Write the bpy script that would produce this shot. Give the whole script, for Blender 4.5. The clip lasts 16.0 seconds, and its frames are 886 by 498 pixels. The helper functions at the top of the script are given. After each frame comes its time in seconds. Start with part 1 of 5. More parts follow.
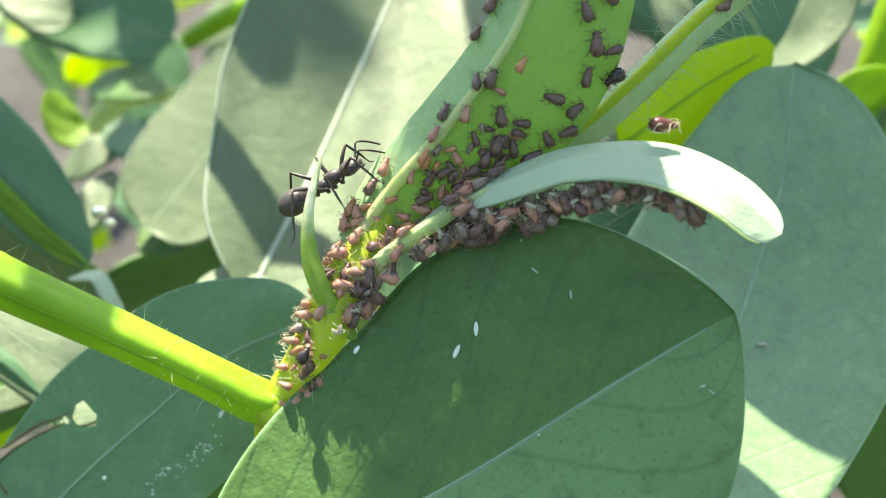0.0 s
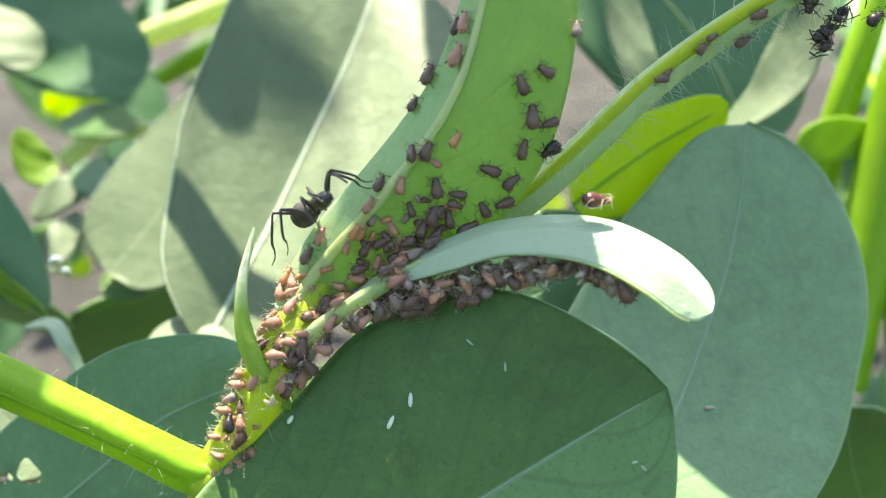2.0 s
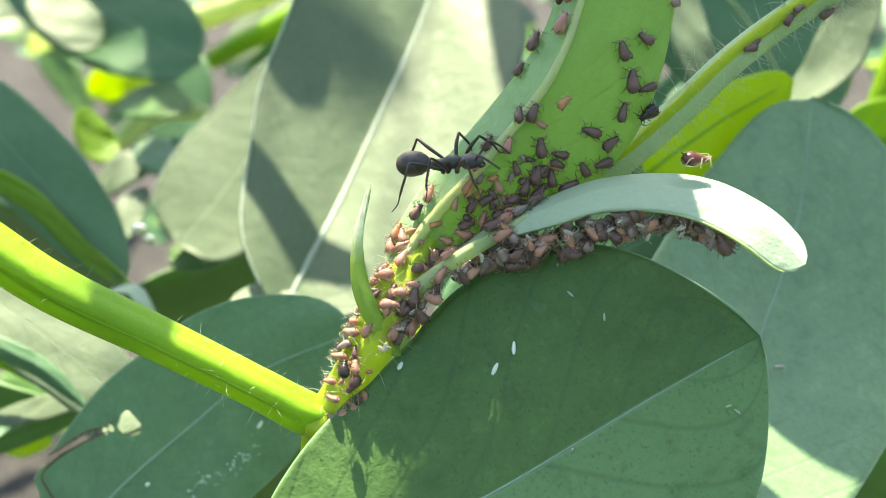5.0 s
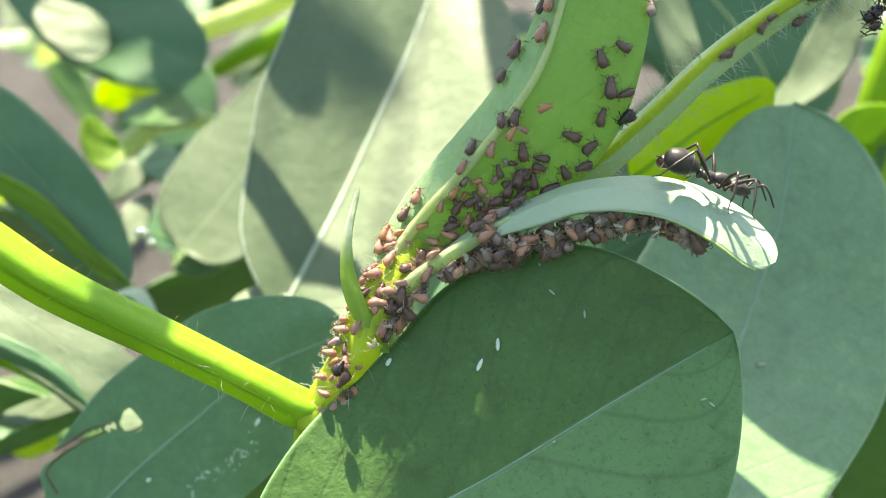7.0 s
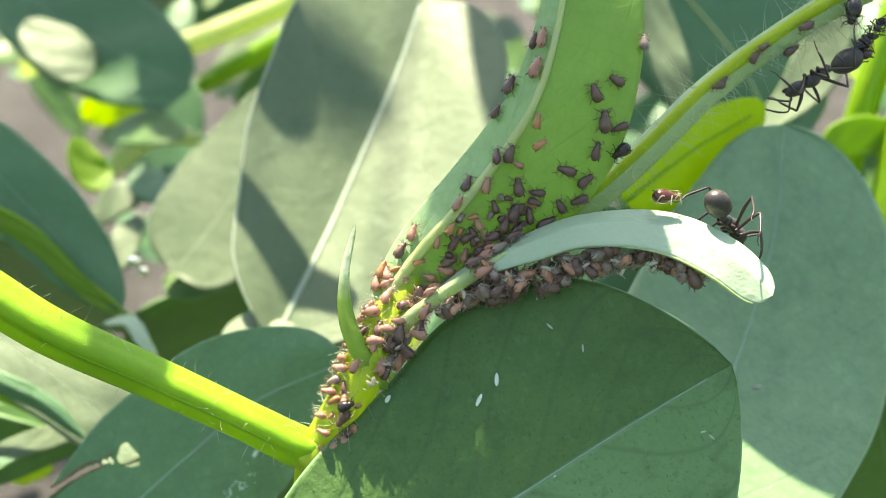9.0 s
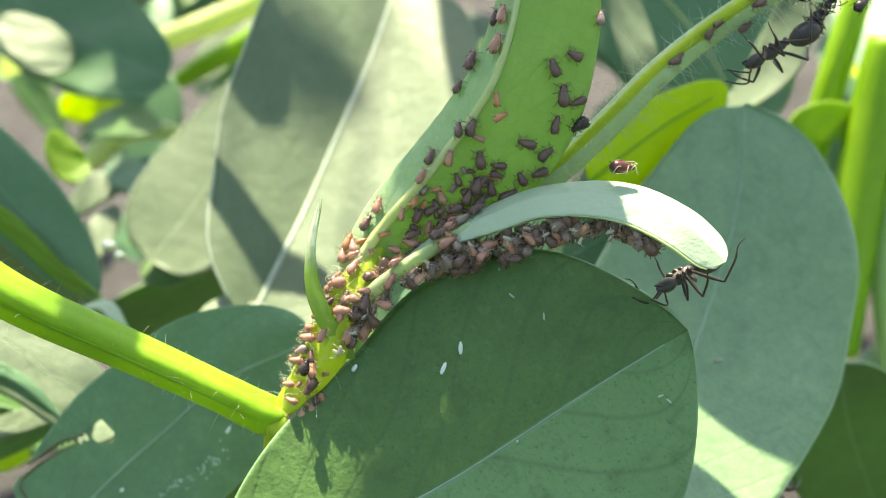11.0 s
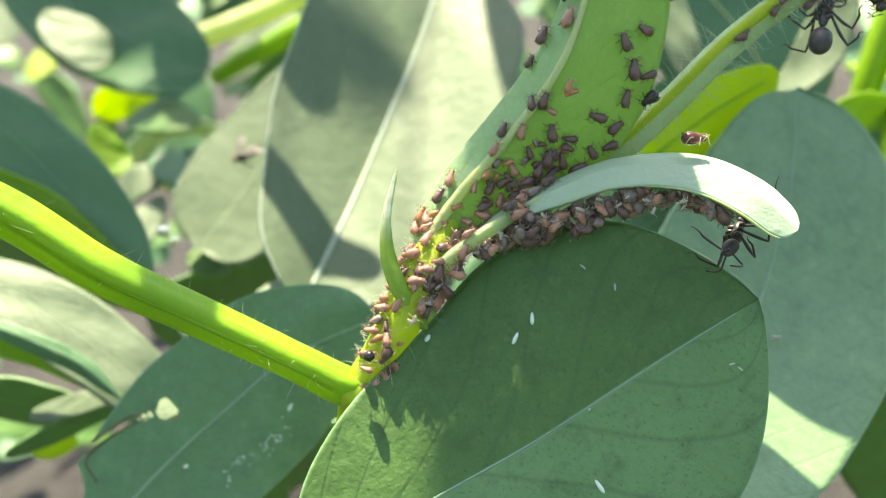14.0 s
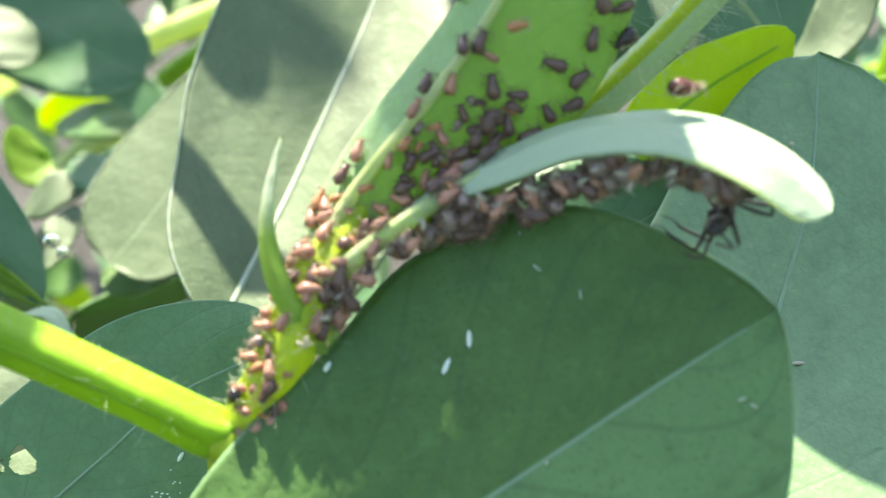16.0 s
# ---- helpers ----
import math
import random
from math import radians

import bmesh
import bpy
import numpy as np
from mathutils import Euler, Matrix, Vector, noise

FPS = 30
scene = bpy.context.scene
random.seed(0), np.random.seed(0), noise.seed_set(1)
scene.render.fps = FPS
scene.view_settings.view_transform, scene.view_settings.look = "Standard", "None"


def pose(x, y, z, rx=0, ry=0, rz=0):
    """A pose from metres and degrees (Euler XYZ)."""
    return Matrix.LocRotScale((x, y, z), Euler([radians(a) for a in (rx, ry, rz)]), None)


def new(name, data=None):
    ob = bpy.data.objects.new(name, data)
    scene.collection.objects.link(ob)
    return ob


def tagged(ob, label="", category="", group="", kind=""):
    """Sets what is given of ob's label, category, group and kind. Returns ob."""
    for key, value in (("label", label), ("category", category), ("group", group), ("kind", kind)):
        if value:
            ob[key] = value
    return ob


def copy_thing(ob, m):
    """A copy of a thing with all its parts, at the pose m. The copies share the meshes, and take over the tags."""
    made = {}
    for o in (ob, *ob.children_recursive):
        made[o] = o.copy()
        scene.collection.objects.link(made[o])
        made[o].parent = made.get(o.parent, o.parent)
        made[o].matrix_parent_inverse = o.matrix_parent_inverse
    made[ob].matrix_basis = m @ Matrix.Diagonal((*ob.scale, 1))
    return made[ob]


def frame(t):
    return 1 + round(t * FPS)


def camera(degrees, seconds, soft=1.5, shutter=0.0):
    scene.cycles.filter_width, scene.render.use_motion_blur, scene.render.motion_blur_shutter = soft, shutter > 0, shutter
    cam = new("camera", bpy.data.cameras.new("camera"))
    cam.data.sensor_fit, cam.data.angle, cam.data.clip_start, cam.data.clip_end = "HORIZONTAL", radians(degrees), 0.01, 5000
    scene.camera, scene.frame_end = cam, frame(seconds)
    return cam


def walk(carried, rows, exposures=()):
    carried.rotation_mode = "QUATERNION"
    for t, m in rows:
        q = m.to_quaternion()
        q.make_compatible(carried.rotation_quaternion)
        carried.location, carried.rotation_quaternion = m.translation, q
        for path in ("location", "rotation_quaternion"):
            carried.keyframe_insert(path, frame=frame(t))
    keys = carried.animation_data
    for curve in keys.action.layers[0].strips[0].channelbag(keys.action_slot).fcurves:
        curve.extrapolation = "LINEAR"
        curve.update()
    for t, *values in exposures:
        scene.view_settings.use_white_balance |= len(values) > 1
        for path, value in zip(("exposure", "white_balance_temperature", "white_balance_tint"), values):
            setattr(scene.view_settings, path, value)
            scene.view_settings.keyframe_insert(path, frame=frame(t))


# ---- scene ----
# The place is laid out in millimetres: x across, y away from the lens, z up the picture;
# LAY turns it so that the lens looks down at the plants by 35 degrees, 0.18 m over the ground.
TILT, RISE = 35.0, 0.18
LAY = pose(0, 0, RISE, -TILT, 0, 0)
MM = 0.001


def W(p):
    return LAY @ (Vector(p) * MM)


def turn(v):
    return LAY.to_3x3() @ Vector(v)


def lens_pose(x, y, z, yaw, pitch, roll):
    a, p, r = radians(yaw), radians(pitch), radians(roll)
    ahead = Vector((-math.sin(a) * math.cos(p), math.cos(a) * math.cos(p), math.sin(p)))
    level = Vector((math.cos(a), math.sin(a), 0))
    above = level.cross(ahead)
    right = level * math.cos(r) + above * math.sin(r)
    up = above * math.cos(r) - level * math.sin(r)
    m = Matrix((right, up, -ahead)).transposed().to_4x4()
    m.translation = Vector((x, y, z)) * MM
    return LAY @ m


cam = camera(42.0, 16.0, soft=0.7)
cam.data.dof.use_dof = True
cam.data.dof.focus_distance = 0.069
cam.data.dof.aperture_fstop = 46.0
PATH = [
    (0, 2.32, -65.13, -0.39, 0.85, -1.66, 0.43),
    (0.5, 2.46, -64.84, 1.68, 0.83, -1.53, 0.55),
    (1, 2.66, -64.83, 1.01, 0.69, -0.98, 0.70),
    (1.5, 3.79, -64.63, 2.63, 0.67, -0.86, 0.87),
    (2, 5.70, -64.81, 2.55, 0.67, -0.71, 0.97),
    (2.5, 4.06, -66.05, 1.20, 0.93, -1.00, 0.82),
    (3, 4.01, -67.76, -0.55, 1.00, -1.03, 1.00),
    (3.5, 1.41, -68.71, -0.75, 1.00, -0.96, 1.29),
    (4, 0.43, -68.44, -0.54, 0.99, -1.02, 1.41),
    (4.5, 0.52, -68.45, -1.21, 0.92, -1.00, 1.39),
    (4.7, -0.05, -68.49, -0.24, 0.89, -0.97, 1.40),
    (6.8, 0.68, -71.93, -0.71, 0.98, -0.34, 1.21),
    (7, 1.46, -71.69, -0.32, 1.38, -0.48, 1.19),
    (7.5, 0.67, -71.45, -0.22, 1.29, -0.57, 1.00),
    (8, -1.14, -71.72, 0.96, 1.10, -0.52, 0.73),
    (8.5, 0.94, -71.90, 2.04, 0.91, -0.65, 0.44),
    (9, 0.75, -71.67, 2.11, 0.68, -0.63, 0.17),
    (9.2, 1.42, -71.54, 2.34, 0.86, -0.79, 0.05),
    (11.3, 2.09, -73.67, -0.03, -0.11, -0.35, -0.22),
    (11.5, 1.75, -73.73, 0.95, -0.01, -0.29, -0.20),
    (12, 1.12, -73.88, 1.54, -0.21, -0.08, -0.16),
    (12.5, -0.21, -74.82, 0.67, -0.26, 0.06, -0.21),
    (13, -0.47, -75.50, -0.03, -0.21, 0.12, -0.07),
    (13.5, 0.00, -76.00, 0.00, -0.03, 0.18, 0.02),
    (14, -2.12, -74.78, -2.44, 0.29, 0.14, -0.22),
    (14.1, -1.35, -74.0, -2.88, 1.65, 0.27, -0.22),
    (14.2, -0.57, -72.3, -3.33, 2.49, 0.46, -0.22),
    (14.3, 0.2, -70.8, -3.77, 2.61, 1.33, -0.21),
    (14.4, 0.98, -69.0, -4.22, 1.95, 1.24, -0.21),
    (14.5, 1.75, -66.51, -4.66, 0.57, 0.73, -0.21),
    (15, 2.44, -60.80, -5.61, 0.54, 1.21, -0.48),
    (15.5, 3.19, -56.23, -4.57, 0.70, 1.61, -0.60),
    (16, 2.75, -55.08, -4.09, 0.70, 1.67, -0.70),
]
walk(cam, [(t, lens_pose(*row)) for t, *row in PATH], exposures=[(0.0, 2.15, 7600, 5), (4.7, 2.16, 7650, 5), (6.8, 2.14, 7850, 5), (9.2, 2.12, 8000, 5), (14.0, 2.1, 8000, 5), (15.5, 2.2, 7450, 5), (16.0, 2.2, 7450, 5)])

# ---- light ----
SUN = Vector((-0.15, -0.05, 0.98)).normalized()          # towards the sun, in the layout
sun_way = turn(SUN)
sun_data = bpy.data.lights.new("sun", "SUN")
sun_data.energy, sun_data.angle, sun_data.color = 4.7, radians(0.53), (1.0, 0.935, 0.84)
sun = new("sun", sun_data)
sun.matrix_world = Matrix.Translation((0, 0, 2)) @ sun_way.to_track_quat("Z", "Y").to_matrix().to_4x4()
world = bpy.data.worlds.new("sky")
scene.world = world
world.use_nodes = True
sky = world.node_tree.nodes.new("ShaderNodeTexSky")
sky.sky_type, sky.sun_disc = "NISHITA", False
sky.sun_elevation = math.asin(sun_way.z)
sky.sun_rotation = math.atan2(sun_way.x, sun_way.y)
back = world.node_tree.nodes["Background"]
world.node_tree.links.new(sky.outputs[0], back.inputs[0])
back.inputs[1].default_value = 0.112


# ---- materials ----
class Nodes:
    """A short way to write a node material."""

    def __init__(self, name):
        self.mat = bpy.data.materials.new(name)
        self.mat.use_nodes = True
        self.tree = self.mat.node_tree
        self.bsdf = self.tree.nodes["Principled BSDF"]
        self.out = self.tree.nodes["Material Output"]

    def node(self, kind, **values):
        n = self.tree.nodes.new(kind)
        for key, value in values.items():
            n.inputs[key.replace("_", " ")].default_value = value
        return n

    def link(self, a, b):
        self.tree.links.new(a, b)

    def value(self, v):
        n = self.tree.nodes.new("ShaderNodeValue")
        n.outputs[0].default_value = v
        return n.outputs[0]

    def math(self, op, a, b=0.0, c=0.0):
        n = self.tree.nodes.new("ShaderNodeMath")
        n.operation = op
        for k, v in enumerate((a, b, c)):
            if hasattr(v, "is_linked"):
                self.link(v, n.inputs[k])
            else:
                n.inputs[k].default_value = v
        return n.outputs[0]

    def cloud(self, scale, detail=3.0, coords=None, rough=0.55):
        n = self.node("ShaderNodeTexNoise", Scale=scale, Detail=detail, Roughness=rough)
        if coords is None:
            coords = self.tree.nodes.new("ShaderNodeTexCoord").outputs["Object"]
        self.link(coords, n.inputs["Vector"])
        return n.outputs["Fac"]

    def ramp(self, fac, stops):
        n = self.tree.nodes.new("ShaderNodeValToRGB")
        n.color_ramp.elements[0].position, n.color_ramp.elements[0].color = stops[0][0], (*stops[0][1], 1)
        n.color_ramp.elements[1].position, n.color_ramp.elements[1].color = stops[-1][0], (*stops[-1][1], 1)
        for at, colour in stops[1:-1]:
            n.color_ramp.elements.new(at).color = (*colour, 1)
        self.link(fac, n.inputs[0])
        return n.outputs[0]

    def mix(self, fac, a, b, blend="MIX"):
        n = self.tree.nodes.new("ShaderNodeMix")
        n.data_type, n.blend_type = "RGBA", blend
        for k, v in ((0, fac), (6, a), (7, b)):
            if hasattr(v, "is_linked"):
                self.link(v, n.inputs[k])
            else:
                n.inputs[k].default_value = v if k == 0 else (*v, 1)
        return n.outputs[2]

    def bump(self, height, distance, strength=0.5):
        n = self.node("ShaderNodeBump", Strength=strength, Distance=distance)
        self.link(height, n.inputs["Height"])
        self.link(n.outputs[0], self.bsdf.inputs["Normal"])
        return n.outputs[0]

    def shine(self, colour, share):
        """Lets light through: mixes in a translucent layer."""
        t = self.tree.nodes.new("ShaderNodeBsdfTranslucent")
        if hasattr(colour, "is_linked"):
            self.link(colour, t.inputs[0])
        else:
            t.inputs[0].default_value = (*colour, 1)
        m = self.tree.nodes.new("ShaderNodeMixShader")
        m.inputs[0].default_value = share
        self.link(self.bsdf.outputs[0], m.inputs[1])
        self.link(t.outputs[0], m.inputs[2])
        self.link(m.outputs[0], self.out.inputs[0])


def leaf_material(name, dark, light, vein, glow, share=0.3, rough=0.5, veins=9, vein_strength=0.35, sheen=0.0, deep=0.0, lit_half=None, net_depth=0.14, edge=0.0, mottling=0.45, lit_side=0, grit=0.0, tip=None, gloss=0.5, relief=1.0):
    """A leaf blade: waxy ground with fine grain and blotches, side veins that leave the midrib, light that shines through."""
    n = Nodes(name)
    uv = n.tree.nodes.new("ShaderNodeTexCoord").outputs["UV"]
    parts = n.tree.nodes.new("ShaderNodeSeparateXYZ")
    n.link(uv, parts.inputs[0])
    across = n.math("ABSOLUTE", n.math("MULTIPLY_ADD", parts.outputs[0], 2.0, -1.0))
    wobble = n.math("MULTIPLY", n.cloud(160, 2), 0.035)
    lane = n.math("ADD", n.math("MULTIPLY_ADD", across, -0.34, parts.outputs[1]), wobble)
    saw = n.math("PINGPONG", n.math("MULTIPLY", lane, veins), 0.5)
    side = n.math("SUBTRACT", 1.0, n.math("SMOOTH_MIN", n.math("MULTIPLY", saw, 14.0), 1.0, 0.2))
    side = n.math("MAXIMUM", side, 0.0)
    mid = n.math("MAXIMUM", n.math("SUBTRACT", 1.0, n.math("MULTIPLY", across, 55.0)), 0.0)
    fade = n.math("MULTIPLY", side, n.math("SUBTRACT", 1.0, n.math("MULTIPLY", across, 0.75)))
    lines = n.math("MAXIMUM", n.math("MULTIPLY", fade, vein_strength), n.math("MULTIPLY", mid, 0.85))
    margin = n.math("MULTIPLY", n.math("MAXIMUM", n.math("SUBTRACT", across, 0.975), 0.0), 16.0 + 24.0 * edge)
    lines = n.math("MINIMUM", n.math("MAXIMUM", lines, margin), 1.0)
    blotch = n.cloud(110, 4)
    grain = n.cloud(2600, 2)
    net = n.tree.nodes.new("ShaderNodeTexVoronoi")
    net.feature = "DISTANCE_TO_EDGE"
    net.inputs["Scale"].default_value = 1100.0
    n.link(n.tree.nodes.new("ShaderNodeTexCoord").outputs["Object"], net.inputs["Vector"])
    mesh = n.math("SUBTRACT", 1.0, n.math("MINIMUM", n.math("MULTIPLY", net.outputs["Distance"], 9.0), 1.0))
    speck = n.math("MULTIPLY", n.math("MAXIMUM", n.math("MULTIPLY_ADD", n.cloud(3800, 2), 6.0, -3.5), 0.0), grit)
    spots = n.math("MULTIPLY", n.math("MAXIMUM", n.math("SUBTRACT", n.cloud(1500, 1), 0.62), 0.0), 5.0)
    ground = n.mix(n.math("MULTIPLY_ADD", blotch, 1.6, -0.3), dark, light)
    ground = n.mix(n.math("MULTIPLY_ADD", grain, 0.7, -0.15), ground, light)
    # sky sheen put into the colour: one half of the blade painted paler
    if lit_half:
        half = n.math("LESS_THAN" if lit_side == 0 else "GREATER_THAN", parts.outputs[0], 0.5)
        ground = n.mix(n.math("MULTIPLY", half, n.math("MULTIPLY_ADD", blotch, 0.9, 0.25)), ground, lit_half)
    if tip:
        ground = n.mix(n.math("MINIMUM", n.math("MAXIMUM", n.math("MULTIPLY_ADD", parts.outputs[1], 5.0, -3.1), 0.0), 1.0), ground, tip)
    mottle = n.cloud(520, 5, None, 0.7)
    ground = n.mix(n.math("MULTIPLY", n.math("MAXIMUM", n.math("MULTIPLY_ADD", mottle, 3.0, -1.55), 0.0), mottling), ground, [c * 0.55 for c in dark])
    ground = n.mix(n.math("MULTIPLY", n.math("MAXIMUM", n.math("MULTIPLY_ADD", mottle, -3.0, 1.35), 0.0), mottling), ground, [min(1.0, c * 1.5) for c in light])
    ground = n.mix(n.math("MULTIPLY", mesh, net_depth), ground, [c * 0.45 for c in dark])
    ground = n.mix(n.math("MULTIPLY", spots, 0.14), ground, vein)
    ground = n.mix(n.math("MINIMUM", speck, 1.0), ground, [c * 0.5 for c in dark])
    ground = n.mix(n.math("MULTIPLY", side, deep), ground, [c * 0.5 for c in dark])
    colour = n.mix(lines, ground, vein)
    n.link(colour, n.bsdf.inputs["Base Color"])
    n.bsdf.inputs["Specular IOR Level"].default_value = gloss
    n.link(n.math("MULTIPLY_ADD", blotch, 0.25, rough - 0.1), n.bsdf.inputs["Roughness"])
    if sheen:
        n.bsdf.inputs["Sheen Weight"].default_value = sheen
        n.bsdf.inputs["Sheen Tint"].default_value = (0.8, 1.0, 0.92, 1)
    height = n.math("ADD", n.math("MULTIPLY", grain, 0.35), n.math("MULTIPLY", n.math("ADD", n.math("MULTIPLY", side, 0.35), mid), -0.5 * relief))
    n.bump(n.math("ADD", height, n.math("MULTIPLY", n.cloud(420, 4), 1.5)), 0.00018, 0.7)
    n.shine(n.mix(lines, glow, [c * 0.7 for c in glow]), share)
    return n.mat


def stem_material(name, dark, light, glow, share=0.35, along=60.0):
    n = Nodes(name)
    coords = n.tree.nodes.new("ShaderNodeTexCoord").outputs["Object"]
    blotch, grain = n.cloud(220, 3, coords), n.cloud(1800, 3, coords)
    colour = n.mix(n.math("MULTIPLY_ADD", blotch, 1.8, -0.4), dark, light)
    colour = n.mix(n.math("MULTIPLY_ADD", grain, 0.5, -0.1), colour, light)
    n.link(colour, n.bsdf.inputs["Base Color"])
    n.bsdf.inputs["Roughness"].default_value = 0.42
    n.bsdf.inputs["Subsurface Weight"].default_value = 0.15
    n.bsdf.inputs["Subsurface Radius"].default_value = (0.0009, 0.0012, 0.0002)
    n.bsdf.inputs["Subsurface Scale"].default_value = 1.0
    n.bump(n.math("ADD", grain, n.math("MULTIPLY", blotch, 2.0)), 0.00012, 0.5)
    n.shine(glow, share)
    return n.mat


def body_material(name, dark, light, rough=0.35, glow=0.0, coat=0.0, scale=900):
    n = Nodes(name)
    blotch, grain = n.cloud(scale, 3), n.cloud(scale * 6, 2)
    colour = n.mix(n.math("MULTIPLY_ADD", blotch, 2.0, -0.5), dark, light)
    info = n.tree.nodes.new("ShaderNodeObjectInfo").outputs["Random"]
    colour = n.mix(n.math("MULTIPLY", info, 0.35), colour, [c * 0.6 for c in dark])
    n.link(colour, n.bsdf.inputs["Base Color"])
    n.link(n.math("MULTIPLY_ADD", grain, 0.25, rough - 0.1), n.bsdf.inputs["Roughness"])
    n.bsdf.inputs["Coat Weight"].default_value = coat
    n.bump(n.math("ADD", grain, blotch), 0.00003, 0.5)
    if glow:
        n.shine(light, glow)
    return n.mat


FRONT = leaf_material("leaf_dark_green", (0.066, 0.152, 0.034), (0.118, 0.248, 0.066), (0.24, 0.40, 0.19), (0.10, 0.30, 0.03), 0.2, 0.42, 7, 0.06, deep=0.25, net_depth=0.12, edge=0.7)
# lower half painted paler, to stand for light from the sky
HALF_LIT = leaf_material("leaf_green_half_lit", (0.056, 0.134, 0.030), (0.108, 0.218, 0.059), (0.26, 0.44, 0.24), (0.10, 0.30, 0.03), 0.2, 0.42, 7, 0.06, deep=0.34, net_depth=0.07, edge=0.7, lit_half=(0.185, 0.35, 0.15), lit_side=1, mottling=0.8, grit=0.5)
JADE = leaf_material("leaf_jade_green", (0.158, 0.285, 0.136), (0.225, 0.375, 0.188), (0.36, 0.55, 0.36), (0.20, 0.40, 0.12), 0.18, 0.40, 8, 0.08, deep=0.16, edge=0.8, mottling=0.7, gloss=0.75)
SEA = leaf_material("leaf_sea_green", (0.108, 0.235, 0.112), (0.155, 0.305, 0.155), (0.27, 0.45, 0.29), (0.16, 0.40, 0.08), 0.2, 0.42, 8, 0.06, deep=0.16, edge=0.5, mottling=0.7)
BLUE = leaf_material("leaf_blue_green", (0.078, 0.185, 0.088), (0.115, 0.245, 0.118), (0.25, 0.42, 0.27), (0.16, 0.40, 0.08), 0.2, 0.42, 8, 0.05, deep=0.12, edge=0.3)
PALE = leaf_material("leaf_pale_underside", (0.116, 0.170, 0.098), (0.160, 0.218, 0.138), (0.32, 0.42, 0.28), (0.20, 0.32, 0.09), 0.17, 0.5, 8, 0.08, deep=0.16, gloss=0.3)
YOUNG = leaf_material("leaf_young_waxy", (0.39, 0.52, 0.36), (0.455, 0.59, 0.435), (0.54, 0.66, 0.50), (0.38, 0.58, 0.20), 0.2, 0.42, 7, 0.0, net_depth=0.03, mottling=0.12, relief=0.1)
# narrow half painted pale, as if it mirrored the sky
FOLD = leaf_material("leaf_folded_underside", (0.25, 0.40, 0.10), (0.36, 0.53, 0.17), (0.56, 0.66, 0.30), (0.52, 0.80, 0.09), 0.42, 0.5, 9, 0.05, lit_half=(0.46, 0.60, 0.47))
BRACT_GREEN = leaf_material("bract_pale_lime", (0.38, 0.53, 0.14), (0.56, 0.68, 0.38), (0.6, 0.7, 0.45), (0.65, 0.85, 0.2), 0.4, 0.45, 5, 0.05)
BRACT_TIPPED = leaf_material("bract_white_tipped", (0.17, 0.34, 0.04), (0.30, 0.48, 0.09), (0.5, 0.6, 0.35), (0.68, 0.84, 0.32), 0.42, 0.45, 5, 0.05, tip=(0.80, 0.84, 0.76))
LIME_SOFT = leaf_material("leaf_lime", (0.17, 0.31, 0.025), (0.24, 0.40, 0.045), (0.4, 0.6, 0.1), (0.42, 0.66, 0.03), 0.5, 0.5, 8, 0.2)
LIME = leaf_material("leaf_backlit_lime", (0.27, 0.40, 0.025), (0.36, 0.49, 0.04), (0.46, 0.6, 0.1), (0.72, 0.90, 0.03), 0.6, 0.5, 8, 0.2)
STEM = stem_material("stem_lime_green", (0.14, 0.32, 0.008), (0.26, 0.46, 0.02), (0.58, 0.85, 0.03), 0.24)
SHOOT = stem_material("shoot_yellow_lime", (0.33, 0.47, 0.02), (0.52, 0.62, 0.06), (0.75, 0.9, 0.05), 0.3)
VEIN_PALE = stem_material("midrib_whitish", (0.40, 0.50, 0.40), (0.52, 0.62, 0.52), (0.5, 0.7, 0.4), 0.2)
GROOVE = stem_material("branch_groove_olive", (0.34, 0.46, 0.010), (0.45, 0.56, 0.02), (0.5, 0.65, 0.03), 0.25)
BRANCH = stem_material("branch_green", (0.33, 0.49, 0.18), (0.48, 0.62, 0.36), (0.5, 0.75, 0.2), 0.16)
MIDRIB = stem_material("midrib_pale", (0.50, 0.58, 0.26), (0.64, 0.70, 0.38), (0.7, 0.85, 0.25), 0.35)
RIB_DARK = stem_material("midrib_green", (0.17, 0.30, 0.17), (0.22, 0.37, 0.22), (0.2, 0.4, 0.1), 0.15)
RIB_SOFT = stem_material("midrib_pale_green", (0.22, 0.37, 0.25), (0.28, 0.44, 0.31), (0.3, 0.5, 0.2), 0.15)
HAIR = body_material("hair_pale", (0.55, 0.62, 0.45), (0.75, 0.8, 0.65), 0.4, 0.4)
EGG = body_material("egg_white", (0.78, 0.93, 0.82), (0.88, 0.97, 0.90), 0.35)
HUSK = body_material("dry_husk", (0.42, 0.52, 0.38), (0.6, 0.70, 0.55), 0.6, 0.2)
BROWN = body_material("dry_brown_edge", (0.09, 0.075, 0.035), (0.24, 0.20, 0.10), 0.7)
ANT = body_material("ant_black", (0.022, 0.018, 0.018), (0.075, 0.062, 0.060), 0.42, 0, 0.15, 1500)
FLY_WING = body_material("fly_wing_smoky", (0.07, 0.065, 0.055), (0.15, 0.14, 0.12), 0.4, 0.2)
FLY_GREY = body_material("fly_grey_brown", (0.03, 0.026, 0.022), (0.10, 0.088, 0.072), 0.6)
ANT_LEG = body_material("ant_leg_dark", (0.016, 0.011, 0.010), (0.05, 0.03, 0.028), 0.35, 0, 0.2, 2500)
APHID_DARK = body_material("aphid_plum_brown", (0.085, 0.040, 0.036), (0.24, 0.135, 0.115), 0.32, 0.08, 0.35)
